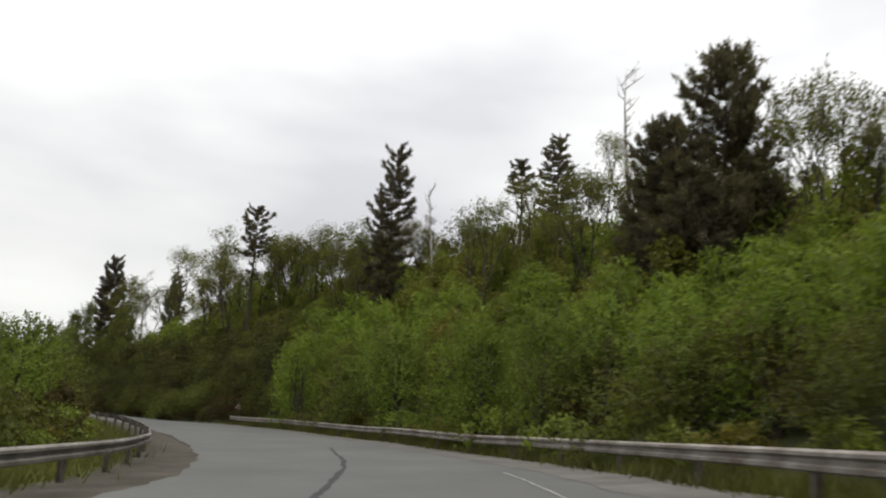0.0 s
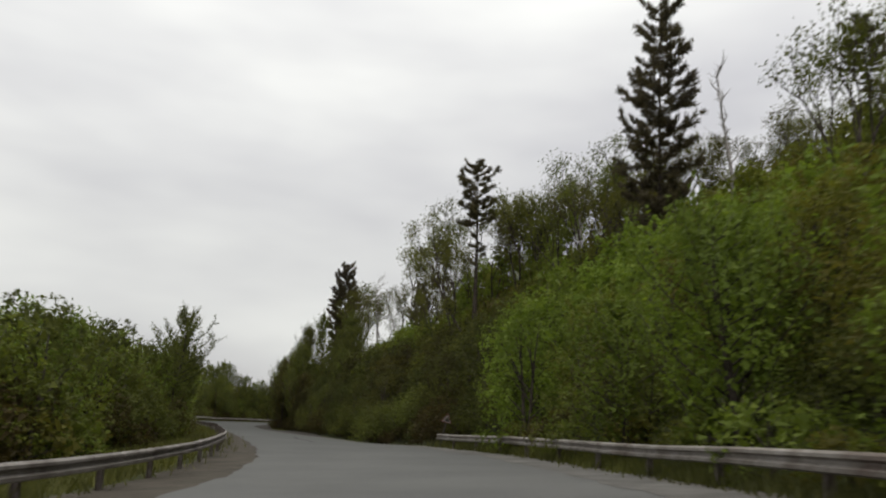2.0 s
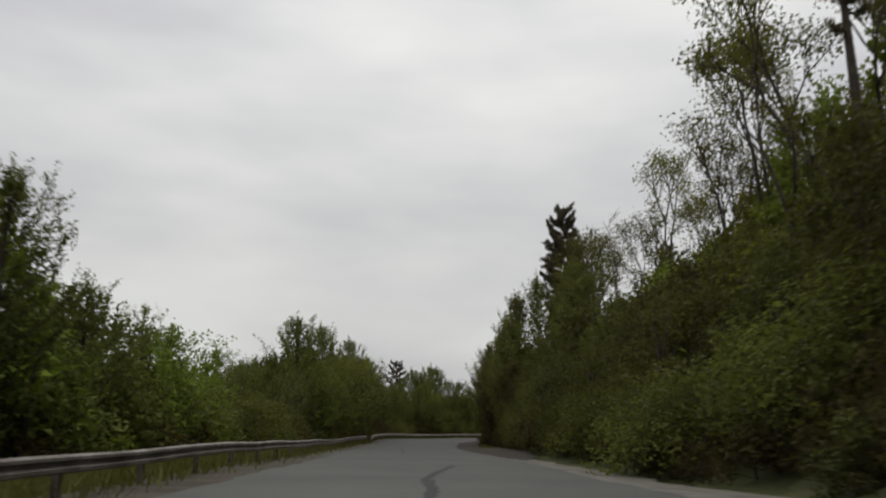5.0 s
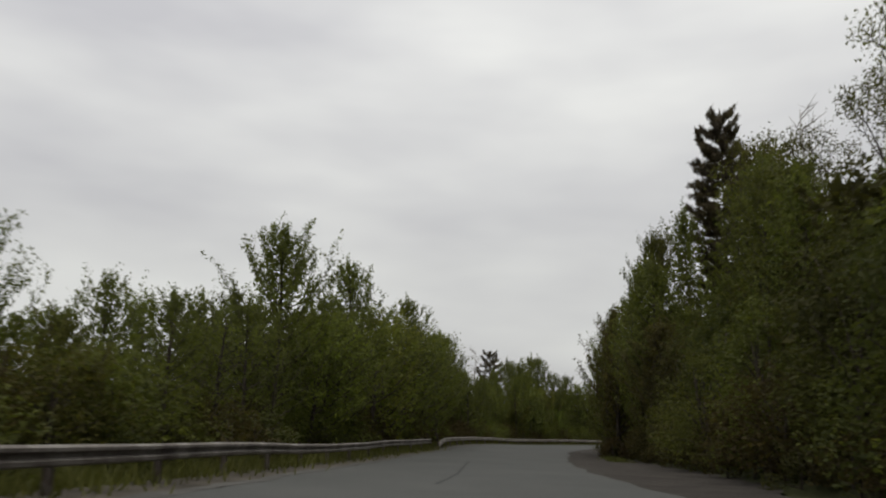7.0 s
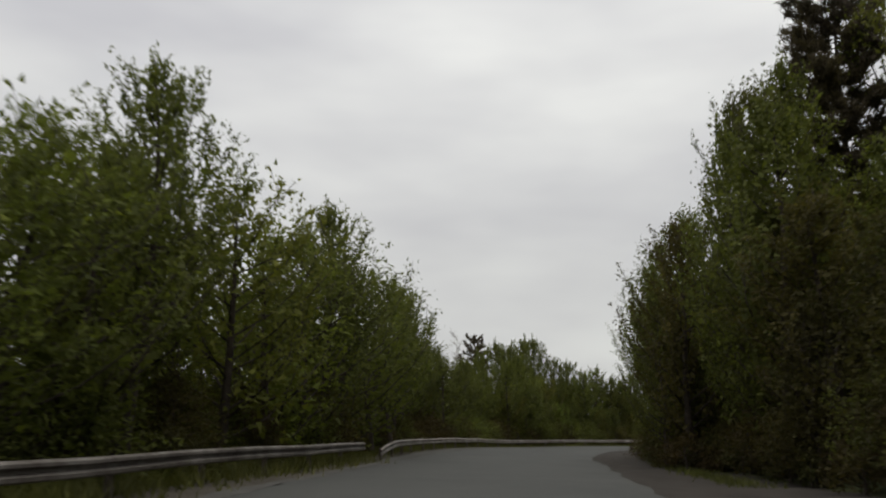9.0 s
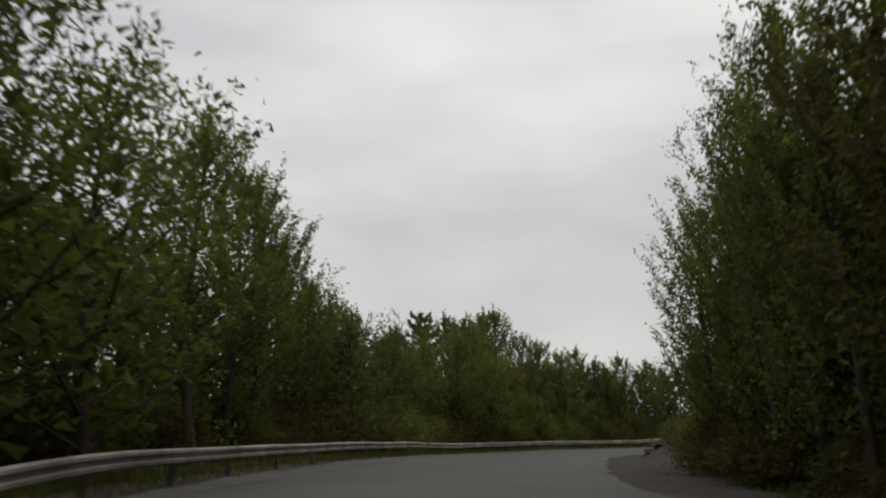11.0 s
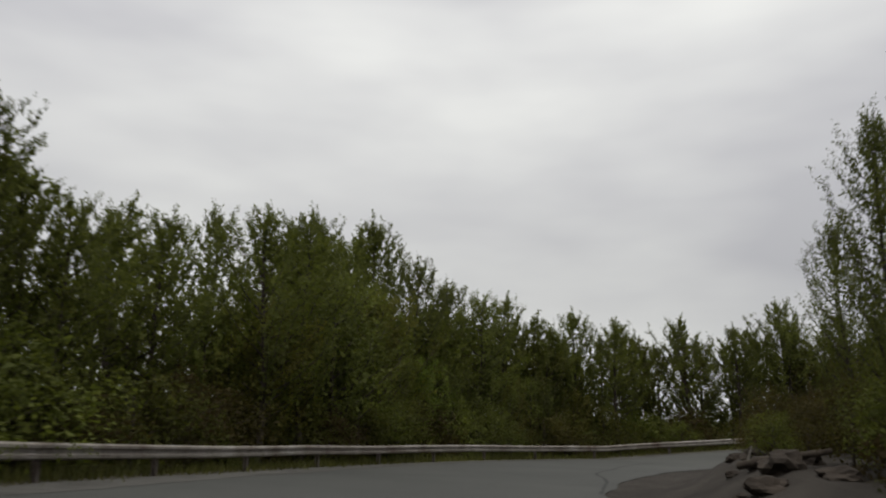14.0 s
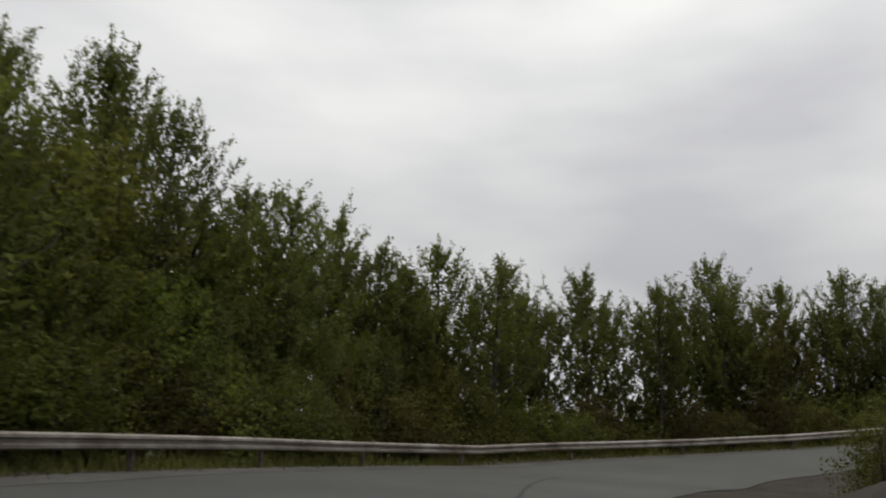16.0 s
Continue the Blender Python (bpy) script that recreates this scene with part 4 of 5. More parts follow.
# the skyline behind the guardrail, tree by tree: place, top and breadth
for k, (x, y, top, w) in enumerate([
        (-32.7, 69.0, 8.2, 1.1), (-37.1, 75.7, 7.1, 1.1), (-41.5, 80.5, 5.8, 1.2), (-72.1, 123.2, 11.3, 1.0), (-80.5, 136.5, 11.7, 1.02),
        (-87.2, 148.3, 10.8, 1.0), (-90.8, 152, 11.2, 0.95), (-92.4, 154.2, 11.4, 0.95), (-96.1, 159.1, 10.5, 0.95), (-100, 163.7, 9.9, 0.9), (-103.4, 167.6, 10.6, 0.8),
        (-105.2, 171.3, 10.4, 0.75), (-105.8, 174.2, 10.0, 0.75), (-101.4, 172.5, 8.4, 0.9), (-103.1, 175.5, 7.2, 1.0), (-109.6, 182.3, 9.8, 1.0), (-105.4, 180.6, 8.3, 0.95), (-106, 185.3, 9.7, 1.0), (-112.8, 188.3, 11.5, 0.85),
        (-106.8, 188.6, 10.5, 0.95), (-111, 195.1, 11.2, 0.9), (-114.1, 198, 13.1, 0.85), (-113.7, 201.4, 14.2, 0.85), (-110.2, 201.2, 11.4, 0.85), (-109.3, 206.4, 10.1, 1.10), (-113.6, 209.9, 11.8, 0.98),
        (-110.6, 212.9, 11.1, 0.98), (-108.8, 213.6, 9.7, 1.04), (-107, 215.4, 10.1, 0.98), (-104.5, 216.4, 9.5, 1.10), (-102, 224.6, 10.5, 1.04), (-98.9, 225, 9.6, 1.10), (-96.8, 231, 12.2, 1.04), (-95.8, 229.2, 10.4, 1.10),
        (-92.7, 234.4, 11.2, 1.04), (-89.4, 234.5, 11.8, 1.04), (-87.5, 233.7, 10.9, 1.10), (-83, 236, 11.6, 1.04), (-79, 236.5, 11.2, 1.04), (-118.1, 199, 13.8, 1.10), (-118, 206, 15, 0.98)]):
    stand(ASPEN[k % 6], x, y, top, w)
stand(ASPEN_AIRY, -65.8, 113.5, 10.5, 1.06)
for x, y, top, w in ((-62.3, 109.6, 6.0, 1.2), (-60.2, 107.4, 5.6, 1.2), (-63.6, 112.2, 6.2, 1.1), (-57.5, 104, 5.0, 1.2), (-44.7, 84.6, 5.9, 1.0), (-46.3, 86.2, 5.4, 1.0)):
    stand(ASPEN_THIN[int(top * 10) % 2], x, y, top, w)
for k, (x, y, top, w) in enumerate([(-81.6, 139.5, 9.8, 1.3), (-76.5, 131, 9.2, 1.2), (-84, 143.5, 9.8, 1.2), (-68.6, 119, 7.4, 1.1), (-74.4, 127.6, 9.4, 1.1), (-69.9, 121.2, 8.0, 1.1), (-78.6, 134, 9.6, 1.1), (-67, 116.6, 6.6, 1.2), (-97.5, 164.5, 8.2, 1.1), (-108, 191.5, 8.8, 1.1), (-110, 197.5, 8.8, 1.1), (-57, 98.5, 6.2, 0.9), (-60.8, 103.5, 6.1, 0.85), (-64.9, 107.1, 6.4, 0.8), (-67.4, 111, 7.2, 0.8)]):
    YOUNG[k % 3].place(x, y, top - ground_z(x, y), rng, w)
# aspens at the foot of the bank and inside the bend
for k, (x, y, top, w) in enumerate([(-64.5, 147.6, 16.9, 0.62), (-65.2, 145.6, 14.0, 0.66), (-66.0, 149.4, 17.3, 0.5), (-64.4, 152, 19.6, 0.7), (-68.9, 148.4, 11.4, 1.0), (-71.2, 150.6, 8.9, 0.85), (-70.4, 152.4, 13.0, 0.9), (-63.3, 142.8, 9.7, 1.2),
                                    (-62.2, 140.6, 13.2, 1.0), (-47.6, 125.5, 12.6, 0.95), (-50.4, 130.5, 14.6, 0.85), (-52.5, 136.3, 17.2, 0.75), (-49.2, 132, 15.0, 0.95), (-46, 121, 10.8, 1.0), (-54.6, 141.5, 18.6, 0.75)]):
    stand(ASPEN_NEAR[k % 5], x, y, top, w)
for k, (x, y, top, w) in enumerate([(-76.0, 160.4, 9.8, 1.0), (-78.9, 165.6, 10.4, 1.05), (-74.6, 157.2, 11.4, 0.75), (-76.0, 163.6, 10.6, 1.0), (-72.8, 155, 12.2, 0.75), (-77.6, 168, 8.2, 1.0), (-79.6, 169.5, 6.2, 1.1),
                                    (-85.9, 182.4, 8.1, 0.7), (-87.3, 186.2, 6.8, 0.65), (-83.4, 180.8, 9.8, 0.9), (-83.4, 183, 7.4, 1.1), (-82.4, 177, 6.2, 1.1), (-80.4, 172.4, 5.4, 1.2), (-74.0, 161.6, 10.4, 1.0), (-73.2, 158.8, 11.2, 1.0), (-74.8, 166.4, 9.6, 1.0), (-76.6, 170.6, 7.4, 1.1), (-74.5, 160, 10.8, 1.0), (-76.8, 166.8, 9.8, 1.0)]):
    stand(ASPEN_CLOSE[k % 3], x, y, top, w)
for k, (x, y, top, w) in enumerate([(-30.2, 59, 6.0, 1.3), (-29, 56.5, 5.7, 1.3), (-33.6, 64.3, 6.1, 1.2), (-32, 61.5, 5.6, 1.2), (-34.4, 67.3, 5.6, 1.1)]):
    stand(LOW[k % 5], x, y, top, w)
for s, o, top in ((89.5, -11, 6.6), (92, -12.4, 7.0), (95.5, -12, 6.0), (49, -11.5, 4.8), (52, -10.8, 5.0), (56.5, -12.6, 5.4)):
    x, y = (float(q) for q in at_road(s, o))
    stand(LOW[int(s) % 5], x, y, top, 1.2)


SIGN_AT = (-16.7, 71.8)


def scatter(s0, s1, o0, o1, gap, fn):
    """Calls fn(x, y, s, o) at jittered places over a stretch of roadside."""
    s = s0
    while s < s1:
        o = o0
        while o < o1:
            ss, oo = s + rng.uniform(-0.45, 0.45) * gap, o + rng.uniform(-0.45, 0.45) * gap
            x, y = at_road(ss, oo)
            rs, ro = road_coords([(x, y)])
            dx, dy = float(x) - SIGN_AT[0], float(y) - SIGN_AT[1]
            ahead, aside = dx * 0.3 - dy * 0.954, dx * 0.954 + dy * 0.3
            if abs(ro[0]) > abs(oo) * 0.9 and not (-1.2 < ahead < 9 and abs(aside) < 1.7):
                fn(float(x), float(y), ss, oo)
            o += gap
        s += gap


def pick(kinds_):
    return kinds_[rng.randrange(len(kinds_))]


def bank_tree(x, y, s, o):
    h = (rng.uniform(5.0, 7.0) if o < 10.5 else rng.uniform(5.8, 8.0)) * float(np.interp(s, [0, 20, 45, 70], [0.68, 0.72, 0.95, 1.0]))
    # beyond about s 74 the bank takes the shade-coloured leaves
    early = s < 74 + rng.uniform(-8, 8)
    pick((FRONT if early else FRONT_SHADED) if o < 10.2 else (SLOPE if early else SLOPE_SHADED) if o < 17 else BACK).place(x, y, h, rng, rng.uniform(0.9, 1.25))


def ridge_tree(x, y, s, o):
    if rng.random() < 0.55:
        pick(RIDGE).place(x, y, rng.uniform(9, 12.5), rng, 0.8)


LEFT_H = lambda s: float(np.interp(s, [-20, 20, 45, 58, 70, 95, 112, 118, 126, 136, 150, 162, 175, 189, 200, 212, 226, 240, 300],
                                   [3.9, 4.4, 5.4, 5.6, 5.8, 5.2, 4.8, 4.8, 5.8, 7.6, 9.0, 9.2, 9.0, 8.4, 8.0, 8.2, 7.6, 7.2, 7.8]))


def left_tree(x, y, s, o):
    h = LEFT_H(s) * rng.uniform(0.68, 1.06)
    pick(LOW if s < 118 else ASPEN_FAR).place(x, y, h, rng, rng.uniform(0.95, 1.3))


RIDGE_TOP = ([28, 35, 40, 51, 54, 59, 63, 65, 70, 73, 75, 82, 88, 92, 103, 107, 117, 122], [21.5, 21.3, 22, 21.5, 22.5, 22.6, 22, 18.5, 19.5, 23, 24, 23.4, 23.4, 25.6, 26, 27, 24, 22.5])


def crest(s0, s1, o, gap, tops, row, loose, slim=1.0):
    """A row of trees whose tops follow a skyline."""
    for s in np.arange(s0, s1, gap):
        s, oo = s + rng.uniform(-0.3, 0.3) * gap, o + rng.uniform(-1, 1) * loose
        x, y = (float(q) for q in at_road(s, oo))
        h = float(np.interp(s, *tops)) * rng.uniform(0.86, 1.0) - ground_z(x, y)
        pick(row).place(x, y, h, rng, rng.uniform(0.85, 1.1) * slim)


def bend_tree(x, y, s, o):
    h = float(np.interp(s, [150, 165, 175, 190, 200, 208], [9.5, 10.5, 10.5, 9.5, 6.0, 4.5])) * rng.uniform(0.75, 1.0)
    pick((ASPEN_NEAR if o < 10 else ASPEN_FAR) if rng.random() < 0.7 else FRONT_SHADED).place(x, y, h, rng, rng.uniform(0.95, 1.3))


def thicket(x, y, s, o):
    h = float(np.interp(s, [0, 112, 120, 160, 175, 200, 300], [2.6, 2.8, 2.8, 2.8, 2.8, 3.0, 3.0])) * rng.uniform(0.75, 1.2) if o < 0 else rng.uniform(2.3, 3.7)
    (THICK_FINE if s > 112 or o > 0 else THICK)[rng.choice((0, 0, 2, 2, 1) if s > 112 else (0, 1, 1, 1, 2))].place(x, y, h, rng, rng.uniform(1.0, 1.4))


UNDER = []


def undergrowth(x, y, s, o):
    """Bushes too deep in the wood to tell apart; gathered and joined into one object."""
    k = THICK[rng.choice((0, 0, 1, 1, 2))]
    h = (rng.uniform(2.3, 3.5) if s < 236 else rng.uniform(2.9, 3.9)) / k.h
    w = h * rng.uniform(1.0, 1.4)
    UNDER.append((k.crown, np.array(pose(x, y, ground_z(x, y) - 0.06, 0, 0, rng.uniform(0, 360)) @ Matrix.Diagonal((w, w, h, 1)))))


def bank_bush(x, y, s, o):
    THICK_FINE[rng.choice((0, 2, 2))].place(x, y, rng.uniform(1.2, 1.9) + 0.36 * (o - 5), rng, rng.uniform(0.8, 1.1), z=float(land_z(s, o, x, y)))


def shrub_at(x, y, s, o):
    # farther along, shrubs have shade in their leaf colour
    pick(SHRUB if s < (70 if o > 0 else 112) else SHRUB_DARK).place(x, y, rng.uniform(0.9, 2.0), rng, rng.uniform(0.9, 1.4))


scatter(-8, 78, 7.6, 20, 3.3, bank_tree)
scatter(78, 102, 8.6, 20, 3.2, bank_tree)
scatter(102, 132, 9.4, 20, 3.2, bank_tree)
scatter(132, 152, 9.4, 20, 3.2, bank_tree)
scatter(-8, 20, 21, 33, 5.2, bank_tree)
scatter(20, 112, 28, 40, 4.2, bank_tree)
scatter(112, 165, 21, 33, 5.2, bank_tree)
scatter(8, 62, 34, 52, 7.5, bank_tree)
scatter(-5, 165, 30, 46, 8.5, ridge_tree)
scatter(14, 125, 22, 27, 3.0, bank_tree)
crest(28, 122, 23.5, 3.0, RIDGE_TOP, RIDGE, 2.0, 0.72)
crest(30, 122, 22.0, 3.4, (RIDGE_TOP[0], [q - 3.8 for q in RIDGE_TOP[1]]), BACK, 1.5, 0.75)
scatter(153, 178, 9.6, 16, 3.1, bend_tree)
scatter(178, 204, 9.0, 16, 3.1, bend_tree)
scatter(201, 232, 5.3, 9.5, 1.9, bank_bush)
for s, o, h in ((204.5, 9.2, 5.2), (208, 9.8, 5.6), (211.5, 9.4, 5.0), (215, 10.2, 5.4)):
    x, y = (float(q) for q in at_road(s, o))
    pick(FRONT_SHADED).place(x, y, h, rng, 1.1)
scatter(164, 180, 6.0, 8.2, 1.4, shrub_at)
scatter(196, 203, 6.0, 9.5, 1.7, shrub_at)
scatter(80, 104, 7.9, 8.4, 2.8, thicket)
scatter(104, 176, 9.0, 9.4, 2.4, thicket)
scatter(176, 200, 6.0, 7.4, 2.0, thicket)
scatter(-8, 78, 8.2, 8.3, 2.6, thicket)
for o, gap, s0, s1 in ((6.9, 1.6, 76, 98), (6.7, 2.0, -8, 74), (7.4, 2.3, 78, 104), (8.1, 1.4, 102, 176), (9.3, 1.8, 110, 176), (6.5, 2.3, 176, 200)):
    scatter(s0, s1, o, o + 0.4, gap, shrub_at)
# behind the left guardrail: lower fill, thicket and shrubs
scatter(-12, 78, -15.2, -11.2, 2.8, left_tree)
scatter(78, 118, -13.4, -10.0, 2.8, left_tree)
scatter(118, 150, -14.8, -10.2, 2.9, left_tree)
scatter(150, 222, -16.4, -11.7, 2.8, left_tree)
scatter(188, 222, -20.4, -17.6, 2.8, left_tree)
scatter(222, 292, -17.6, -13.0, 3.0, left_tree)
scatter(200, 245, -40, -24, 8.0, left_tree)
crest(222, 258, -16.2, 0.75, ([222, 230, 238, 246, 262], [9.2, 9.6, 9.2, 10.2, 10.6]), ASPEN_FAR, 1.8)
crest(214, 238, -12.9, 1.2, ([214, 222, 230, 238], [6.6, 6.6, 6.0, 5.2]), YOUNG, 0.5)
scatter(10, 72, -11.6, -11.5, 2.2, thicket)
scatter(72, 112, -10.4, -10.3, 2.2, thicket)
scatter(112, 162, -10.2, -10.1, 1.9, thicket)
scatter(162, 206, -11.7, -11.6, 1.8, thicket)
scatter(206, 270, -11.9, -11.8, 1.7, thicket)
for s0, s1, o, gap in ((112, 206, -13.2, 2.0), (206, 292, -13.8, 1.8), (206, 292, -16.0, 1.9), (222, 292, -18.5, 1.9), (236, 292, -21.0, 2.0), (270, 292, -11.9, 1.8)):
    scatter(s0, s1, o, o + 0.1, gap, undergrowth)
scatter(-10, 72, -10.8, -10.2, 2.4, shrub_at)
scatter(72, 112, -9.8, -9.2, 2.4, shrub_at)
scatter(112, 164, -9.2, -8.8, 2.4, shrub_at)
scatter(164, 292, -11.4, -10.9, 2.4, shrub_at)
scatter(232, 292, 7.0, 11, 3.0, shrub_at)
under_v, under_f, under_m, base = [], [], [], 0
for me, m in UNDER:
    co = np.empty(3 * len(me.vertices))
    me.vertices.foreach_get("co", co)
    co = co.reshape(-1, 3) @ m[:3, :3].T + m[:3, 3]
    under_v.append(co)
    under_f.append(np.arange(len(co)).reshape(-1, 3) + base)
    under_m.append(np.full(len(co) // 3, THICK_MATS.index(me.materials[0])))
    base += len(co)
me = mesh_of("undergrowth", np.concatenate(under_v).tolist(), np.concatenate(under_f).tolist(), THICK_MATS[0])
for m in THICK_MATS[1:]:
    me.materials.append(m)
me.polygons.foreach_set("material_index", np.concatenate(under_m).astype(np.int32))
tagged(new("undergrowth", me), "dark leafy undergrowth beneath the aspens behind the guardrail", "undergrowth", kind="stuff")


# ---- grass along the verges ----
def grass_strip(name, label, s0, s1, o_of, width, count, seed, tall=0.35):
    nr = np.random.RandomState(seed)
    s = nr.uniform(s0, s1, count)
    o = o_of(s) + nr.normal(size=count) * width
    p = at_road(s, o)
    z = np.array([ground_z(x, y) for x, y in p])
    z = np.maximum(z, np.where(np.abs(o) < 7.5, road_z(s, o), z))
    h = tall * nr.uniform(0.4, 1.3, count)
    a = nr.uniform(0, 6.28, count)
    w = 0.025
    dx, dy = np.cos(a) * w, np.sin(a) * w
    lx, ly = nr.normal(size=count) * h * 0.4, nr.normal(size=count) * h * 0.4
    v = np.stack([np.c_[p[:, 0] - dx, p[:, 1] - dy, z - 0.03], np.c_[p[:, 0] + dx, p[:, 1] + dy, z - 0.03],
                  np.c_[p[:, 0] + lx, p[:, 1] + ly, z + h]], 1).reshape(-1, 3)
    ob = new(name, mesh_of(name, v.tolist(), np.arange(3 * count).reshape(-1, 3).tolist(), GRASS))
    return tagged(ob, label, "grass", kind="stuff")


grass_strip("grass", "rough spring grass under and behind the guardrail", -10, 160, lambda s: np.interp(s, [0, 60, 80, 160], [-8.8, -8.8, -8.2, -8.0]), 0.85, 42000, 1, 0.4)
grass_strip("grass", "rough spring grass below the steep bank", -5, 76, lambda s: 5.9 + 0 * s, 0.45, 16000, 2)
grass_strip("grass", "rough grass behind the far guardrail", 158, 290, lambda s: np.interp(s, [158, 190, 290], [-8.4, -10.3, -9.6]), 0.6, 20000, 3)
grass_strip("grass", "sparse grass on the inside of the bend", 150, 200, lambda s: 5.8 + 0 * s, 0.4, 3000, 4, 0.22)


# ---- road sign, leaning, half hidden at the rail's end ----
def rounded_triangle(side, r, n=6):
    R = side / math.sqrt(3)
    pts = []
    for k in range(3):
        a = math.pi / 2 + k * 2 * math.pi / 3
        c = Vector((math.cos(a), math.sin(a))) * (R - 2 * r)
        for j in range(n):
            b = a - math.pi / 3 + (2 * math.pi / 3) * j / (n - 1)
            pts.append(c + Vector((math.cos(b), math.sin(b))) * r)
    return pts


def plate(outline, y0, y1):
    g = Geo()
    n = len(outline)
    for y in (y0, y1):
        for p in outline:
            g.v.append(Vector((p[0], y, p[1])))
    g.f.append(tuple(range(n)))
    g.f.append(tuple(range(2 * n - 1, n - 1, -1)))
    for i in range(n):
        j = (i + 1) % n
        g.f.append((i, i + n, j + n, j))
    return g


SIGN_RED = simple("faded_red_paint", [(0.3, (0.11, 0.035, 0.028)), (0.7, (0.19, 0.065, 0.05))], 4.0, 0.5)
SIGN_WHITE = simple("sign_white", [(0.3, (0.17, 0.14, 0.13)), (0.7, (0.36, 0.32, 0.3))], 7.0, 0.6)
SIGN_BLACK = simple("sign_black", [(0.3, (0.03, 0.024, 0.022)), (0.7, (0.07, 0.055, 0.05))], 4.0, 0.5)
SIGN_STEEL = simple("dark_steel", [(0.3, (0.022, 0.02, 0.018)), (0.7, (0.05, 0.045, 0.04))], 5.0, 0.8)
sx, sy = SIGN_AT[0] - 0.2, SIGN_AT[1] - 0.06
sign = thing("road_sign", "leaning triangular warning sign, white with faded red border", "road sign",
             m=pose(float(sx), float(sy), ground_z(float(sx), float(sy)), 4, 12, 18))
g = Geo()
g.tube([(0, 0.04, -0.3), (0, 0.04, 1.0), (0, 0.04, 1.95)], [0.03, 0.03, 0.03], 8)
part("sign_post", g.mesh("sign_post", SIGN_STEEL, True), sign)
shift = lambda pts, dz: [(p[0], p[1] + dz) for p in pts]
panel = part("panel", plate(shift(rounded_triangle(0.62, 0.03), 1.7), -0.006, 0.004).mesh("panel", SIGN_RED), sign, "faded red sign plate")
part("panel_face", plate(shift(rounded_triangle(0.5, 0.015), 1.7), -0.012, -0.0065).mesh("panel_face", SIGN_WHITE), panel)
part("pictogram", plate([(-0.1, 1.585), (0.19, 1.585), (0.19, 1.61), (0.05, 1.86)], -0.016, -0.013).mesh("pictogram", SIGN_BLACK), panel, "black slope wedge")
g = Geo()
for k in range(3):
    g.box((-0.14 + k * 0.035, -0.0155, 1.61 + 0.03 * k), (0.012, 0, 0), (0, 0.001, 0), (0, 0, 0.018))
part("figures", g.mesh("figures", SIGN_BLACK), panel)


# ---- tar seams, patches and worn edge lines on the asphalt ----
def ribbon(name, pts, width, mat, lift, seed=0):
    """A thin strip on the road through (s, o) points."""
    q = np.linspace(0, 1, 60)
    k = np.linspace(0, 1, len(pts))
    s, o = spline(k, [p[0] for p in pts], q), spline(k, [p[1] for p in pts], q)
    nr = np.random.RandomState(seed)
    wd = width * (0.6 + 0.8 * nr.rand(60)) / 2 if width < 0.5 else width * np.sin(np.linspace(0.12, 3.02, 60)) ** 0.35 / 2 * (0.95 + 0.1 * nr.rand(60))
    o = o + nr.normal(size=60) * min(width * 0.15, 0.03)
    ds, do = np.gradient(s), np.gradient(o)
    L = np.hypot(ds, do)
    a = at_road(s - do / L * wd, o + ds / L * wd)
    b = at_road(s + do / L * wd, o - ds / L * wd)
    z = road_z(s, o) + 0.04 + lift
    v = np.r_[np.c_[a, z], np.c_[b, z]]
    f = [(i, i + 1, 61 + i, 60 + i) for i in range(59)]
    return part(name, mesh_of(name, v.tolist(), f, mat), road)


ribbon("tar_seam", [(9, -1.7), (13.5, -1.58), (19.7, -1.23), (27.6, -0.29), (31, 0.05), (35.6, 0.79)], 0.14, TAR, 0.005, 1)
ribbon("tar_seam", [(84, -0.55), (88, -0.45), (93, -0.5), (101.3, 0.34)], 0.25, TAR, 0.005, 3)
ribbon("tar_seam", [(120, -1.5), (128, -1.3), (139, -1.7)], 0.1, TAR, 0.005, 4)
ribbon("tar_seam", [(181, -4), (190, -3.4), (200, -3.9)], 0.12, TAR, 0.005, 5)
ribbon("tar_seam", [(208, 0.8), (214.5, 0.35), (219, -0.9), (224, -1.7), (233, -4.1)], 0.1, TAR, 0.005, 6)
ribbon("edge_line", [(4, 1.95), (9, 2.1), (14, 2.3), (19.5, 2.65)], 0.065, PAINT, 0.006, 8)


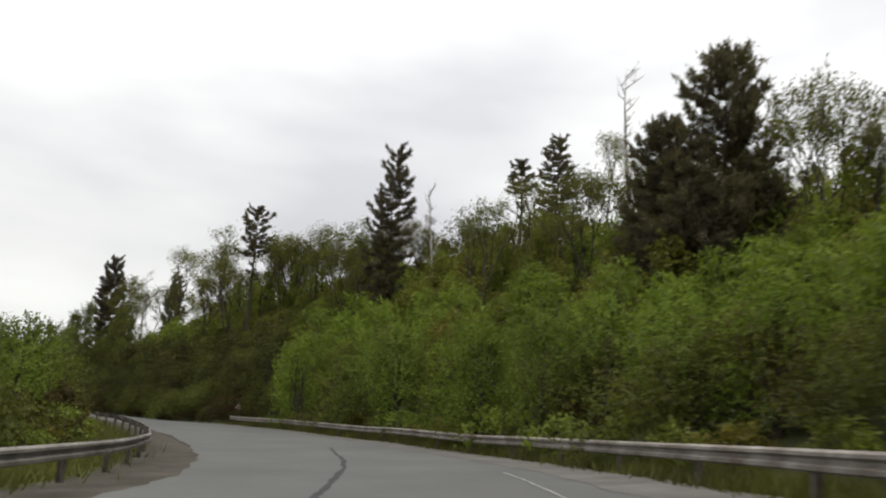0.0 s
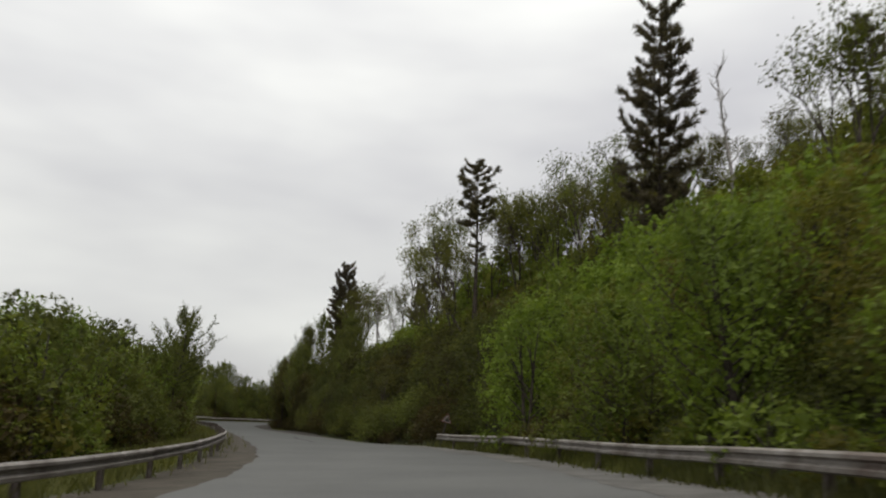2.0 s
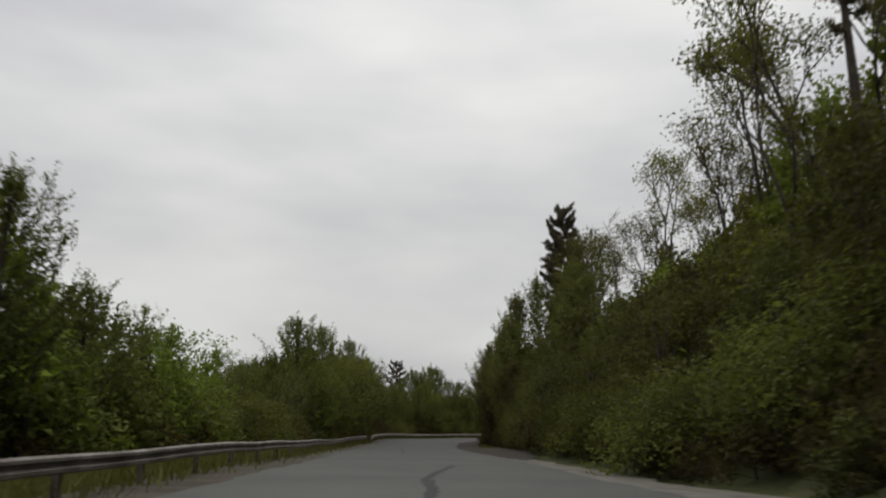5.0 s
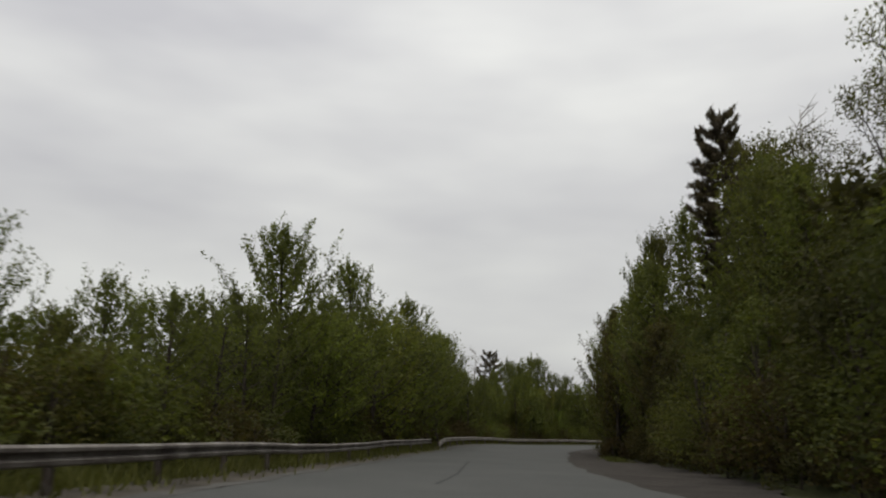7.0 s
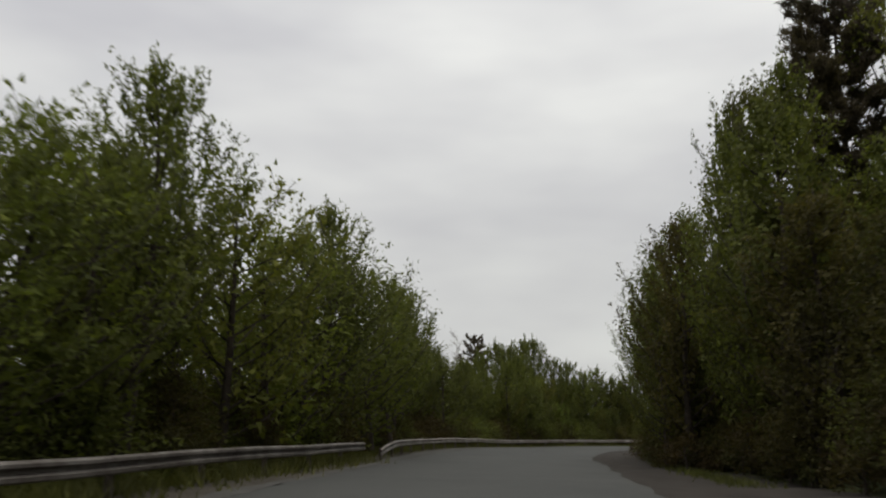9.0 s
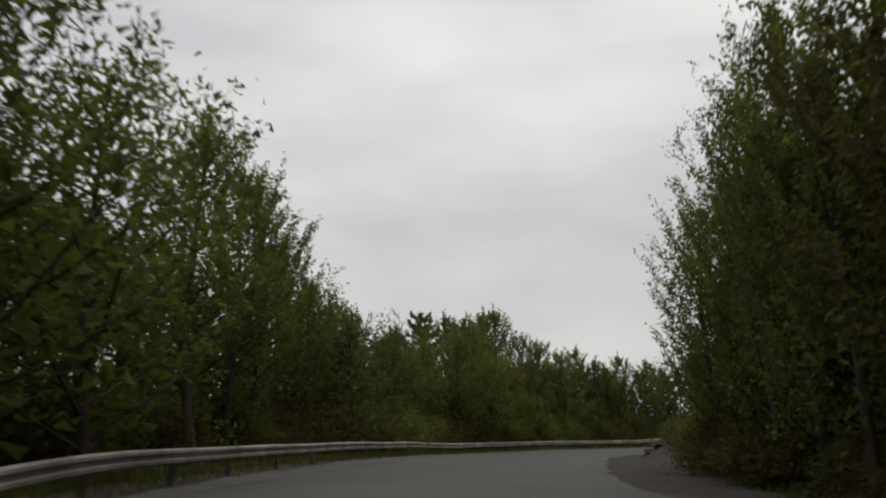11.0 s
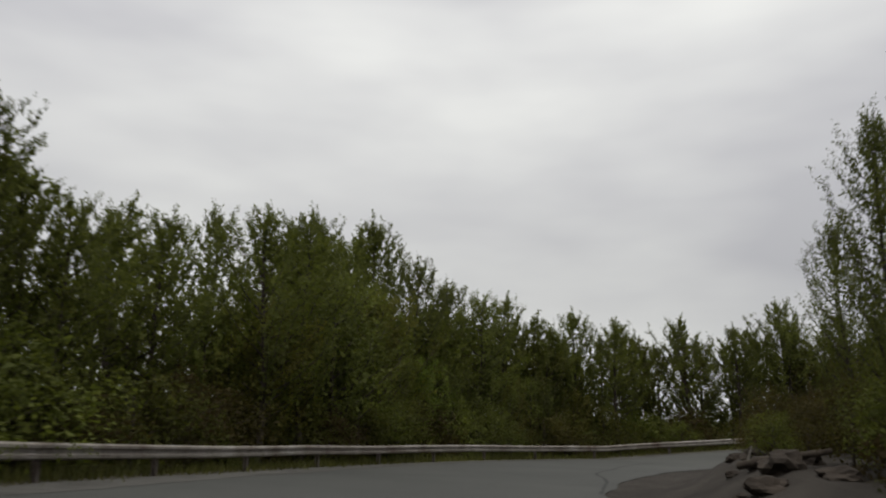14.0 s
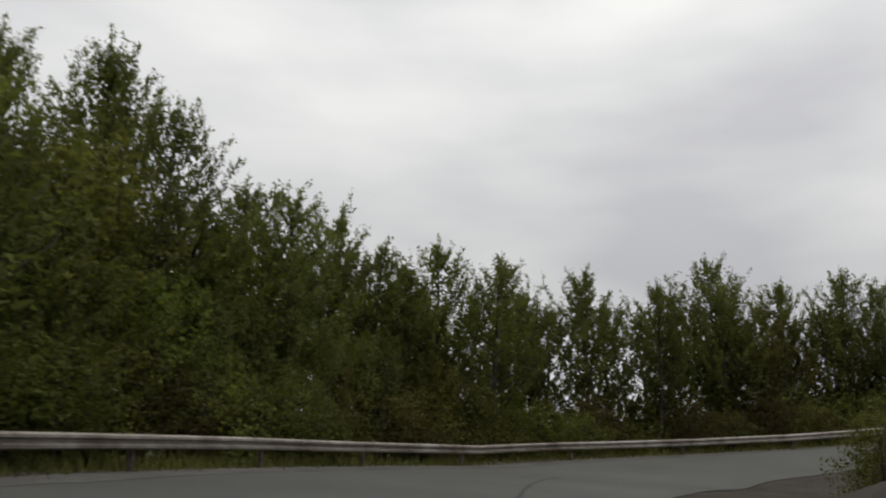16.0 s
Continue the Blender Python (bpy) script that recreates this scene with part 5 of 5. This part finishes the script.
# ---- fallen log and stones inside the bend ----
def boulder(seed, r):
    rs = random.Random(seed)
    bm = bmesh.new()
    bmesh.ops.create_icosphere(bm, subdivisions=3, radius=r)
    shift = Vector((seed * 3.1, seed * 1.7, 0))
    stretch = Vector((rs.uniform(0.8, 1.3), rs.uniform(0.7, 1.1), rs.uniform(0.5, 0.75)))
    for v in bm.verts:
        d = v.co.normalized()
        k = 1 + 0.5 * noise.noise(d * 1.3 + shift) + 0.22 * noise.noise(d * 3.4 + shift) + 0.1 * noise.noise(d * 8 + shift)
        v.co = Vector((v.co.x * stretch.x, v.co.y * stretch.y, v.co.z * stretch.z)) * k
    me = bpy.data.meshes.new("boulder")
    bm.to_mesh(me)
    bm.free()
    me.materials.append(STONE)
    return me


def lie(s, o):
    x, y = (float(q) for q in at_road(s, o))
    return x, y, float(land_z(s, o, x, y))


for k, (s, o, r) in enumerate([(203.4, 3.6, 0.34), (204.6, 4.1, 0.42), (203.0, 4.6, 0.3), (206.2, 4.0, 0.3), (205.6, 4.8, 0.36), (208.2, 4.2, 0.24), (203.2, 2.6, 0.12), (197.5, 2.9, 0.08),
                               (204.0, 3.2, 0.16), (207.0, 3.6, 0.18), (210.5, 4.0, 0.22)]):
    x, y, z = lie(s, o)
    ob = new("boulder", boulder(k, r))
    ob.matrix_basis = pose(x, y, z + 0.12 * r, 0, 0, k * 70)
    tagged(ob, "rough brown-grey stone lying at the road edge", "stone", "stones at the bend")
x, y, z = lie(204.8, 3.9)
log = thing("fallen_log", "broken weathered log lying on stones beside the road", "log", m=pose(x, y, z + 0.22, 0, -6, 12) @ Matrix.Scale(0.8, 4))
g = Geo()
g.tube([(-0.75, 0, 0.0), (-0.7, 0, 0.0), (-0.2, 0.05, 0.06), (0.6, 0, 0.1), (1.4, -0.05, 0.14)], [0.05, 0.1, 0.105, 0.09, 0.07], 9)
part("stem", g.mesh("stem", BARK, True), log)
g = Geo()
g.tube([(-0.45, 0, 0.08), (-0.4, 0.05, 0.25), (-0.32, 0.08, 0.42)], [0.05, 0.04, 0.025], 6)
part("branch_stub", g.mesh("branch_stub", BARK_PALE, True), log)
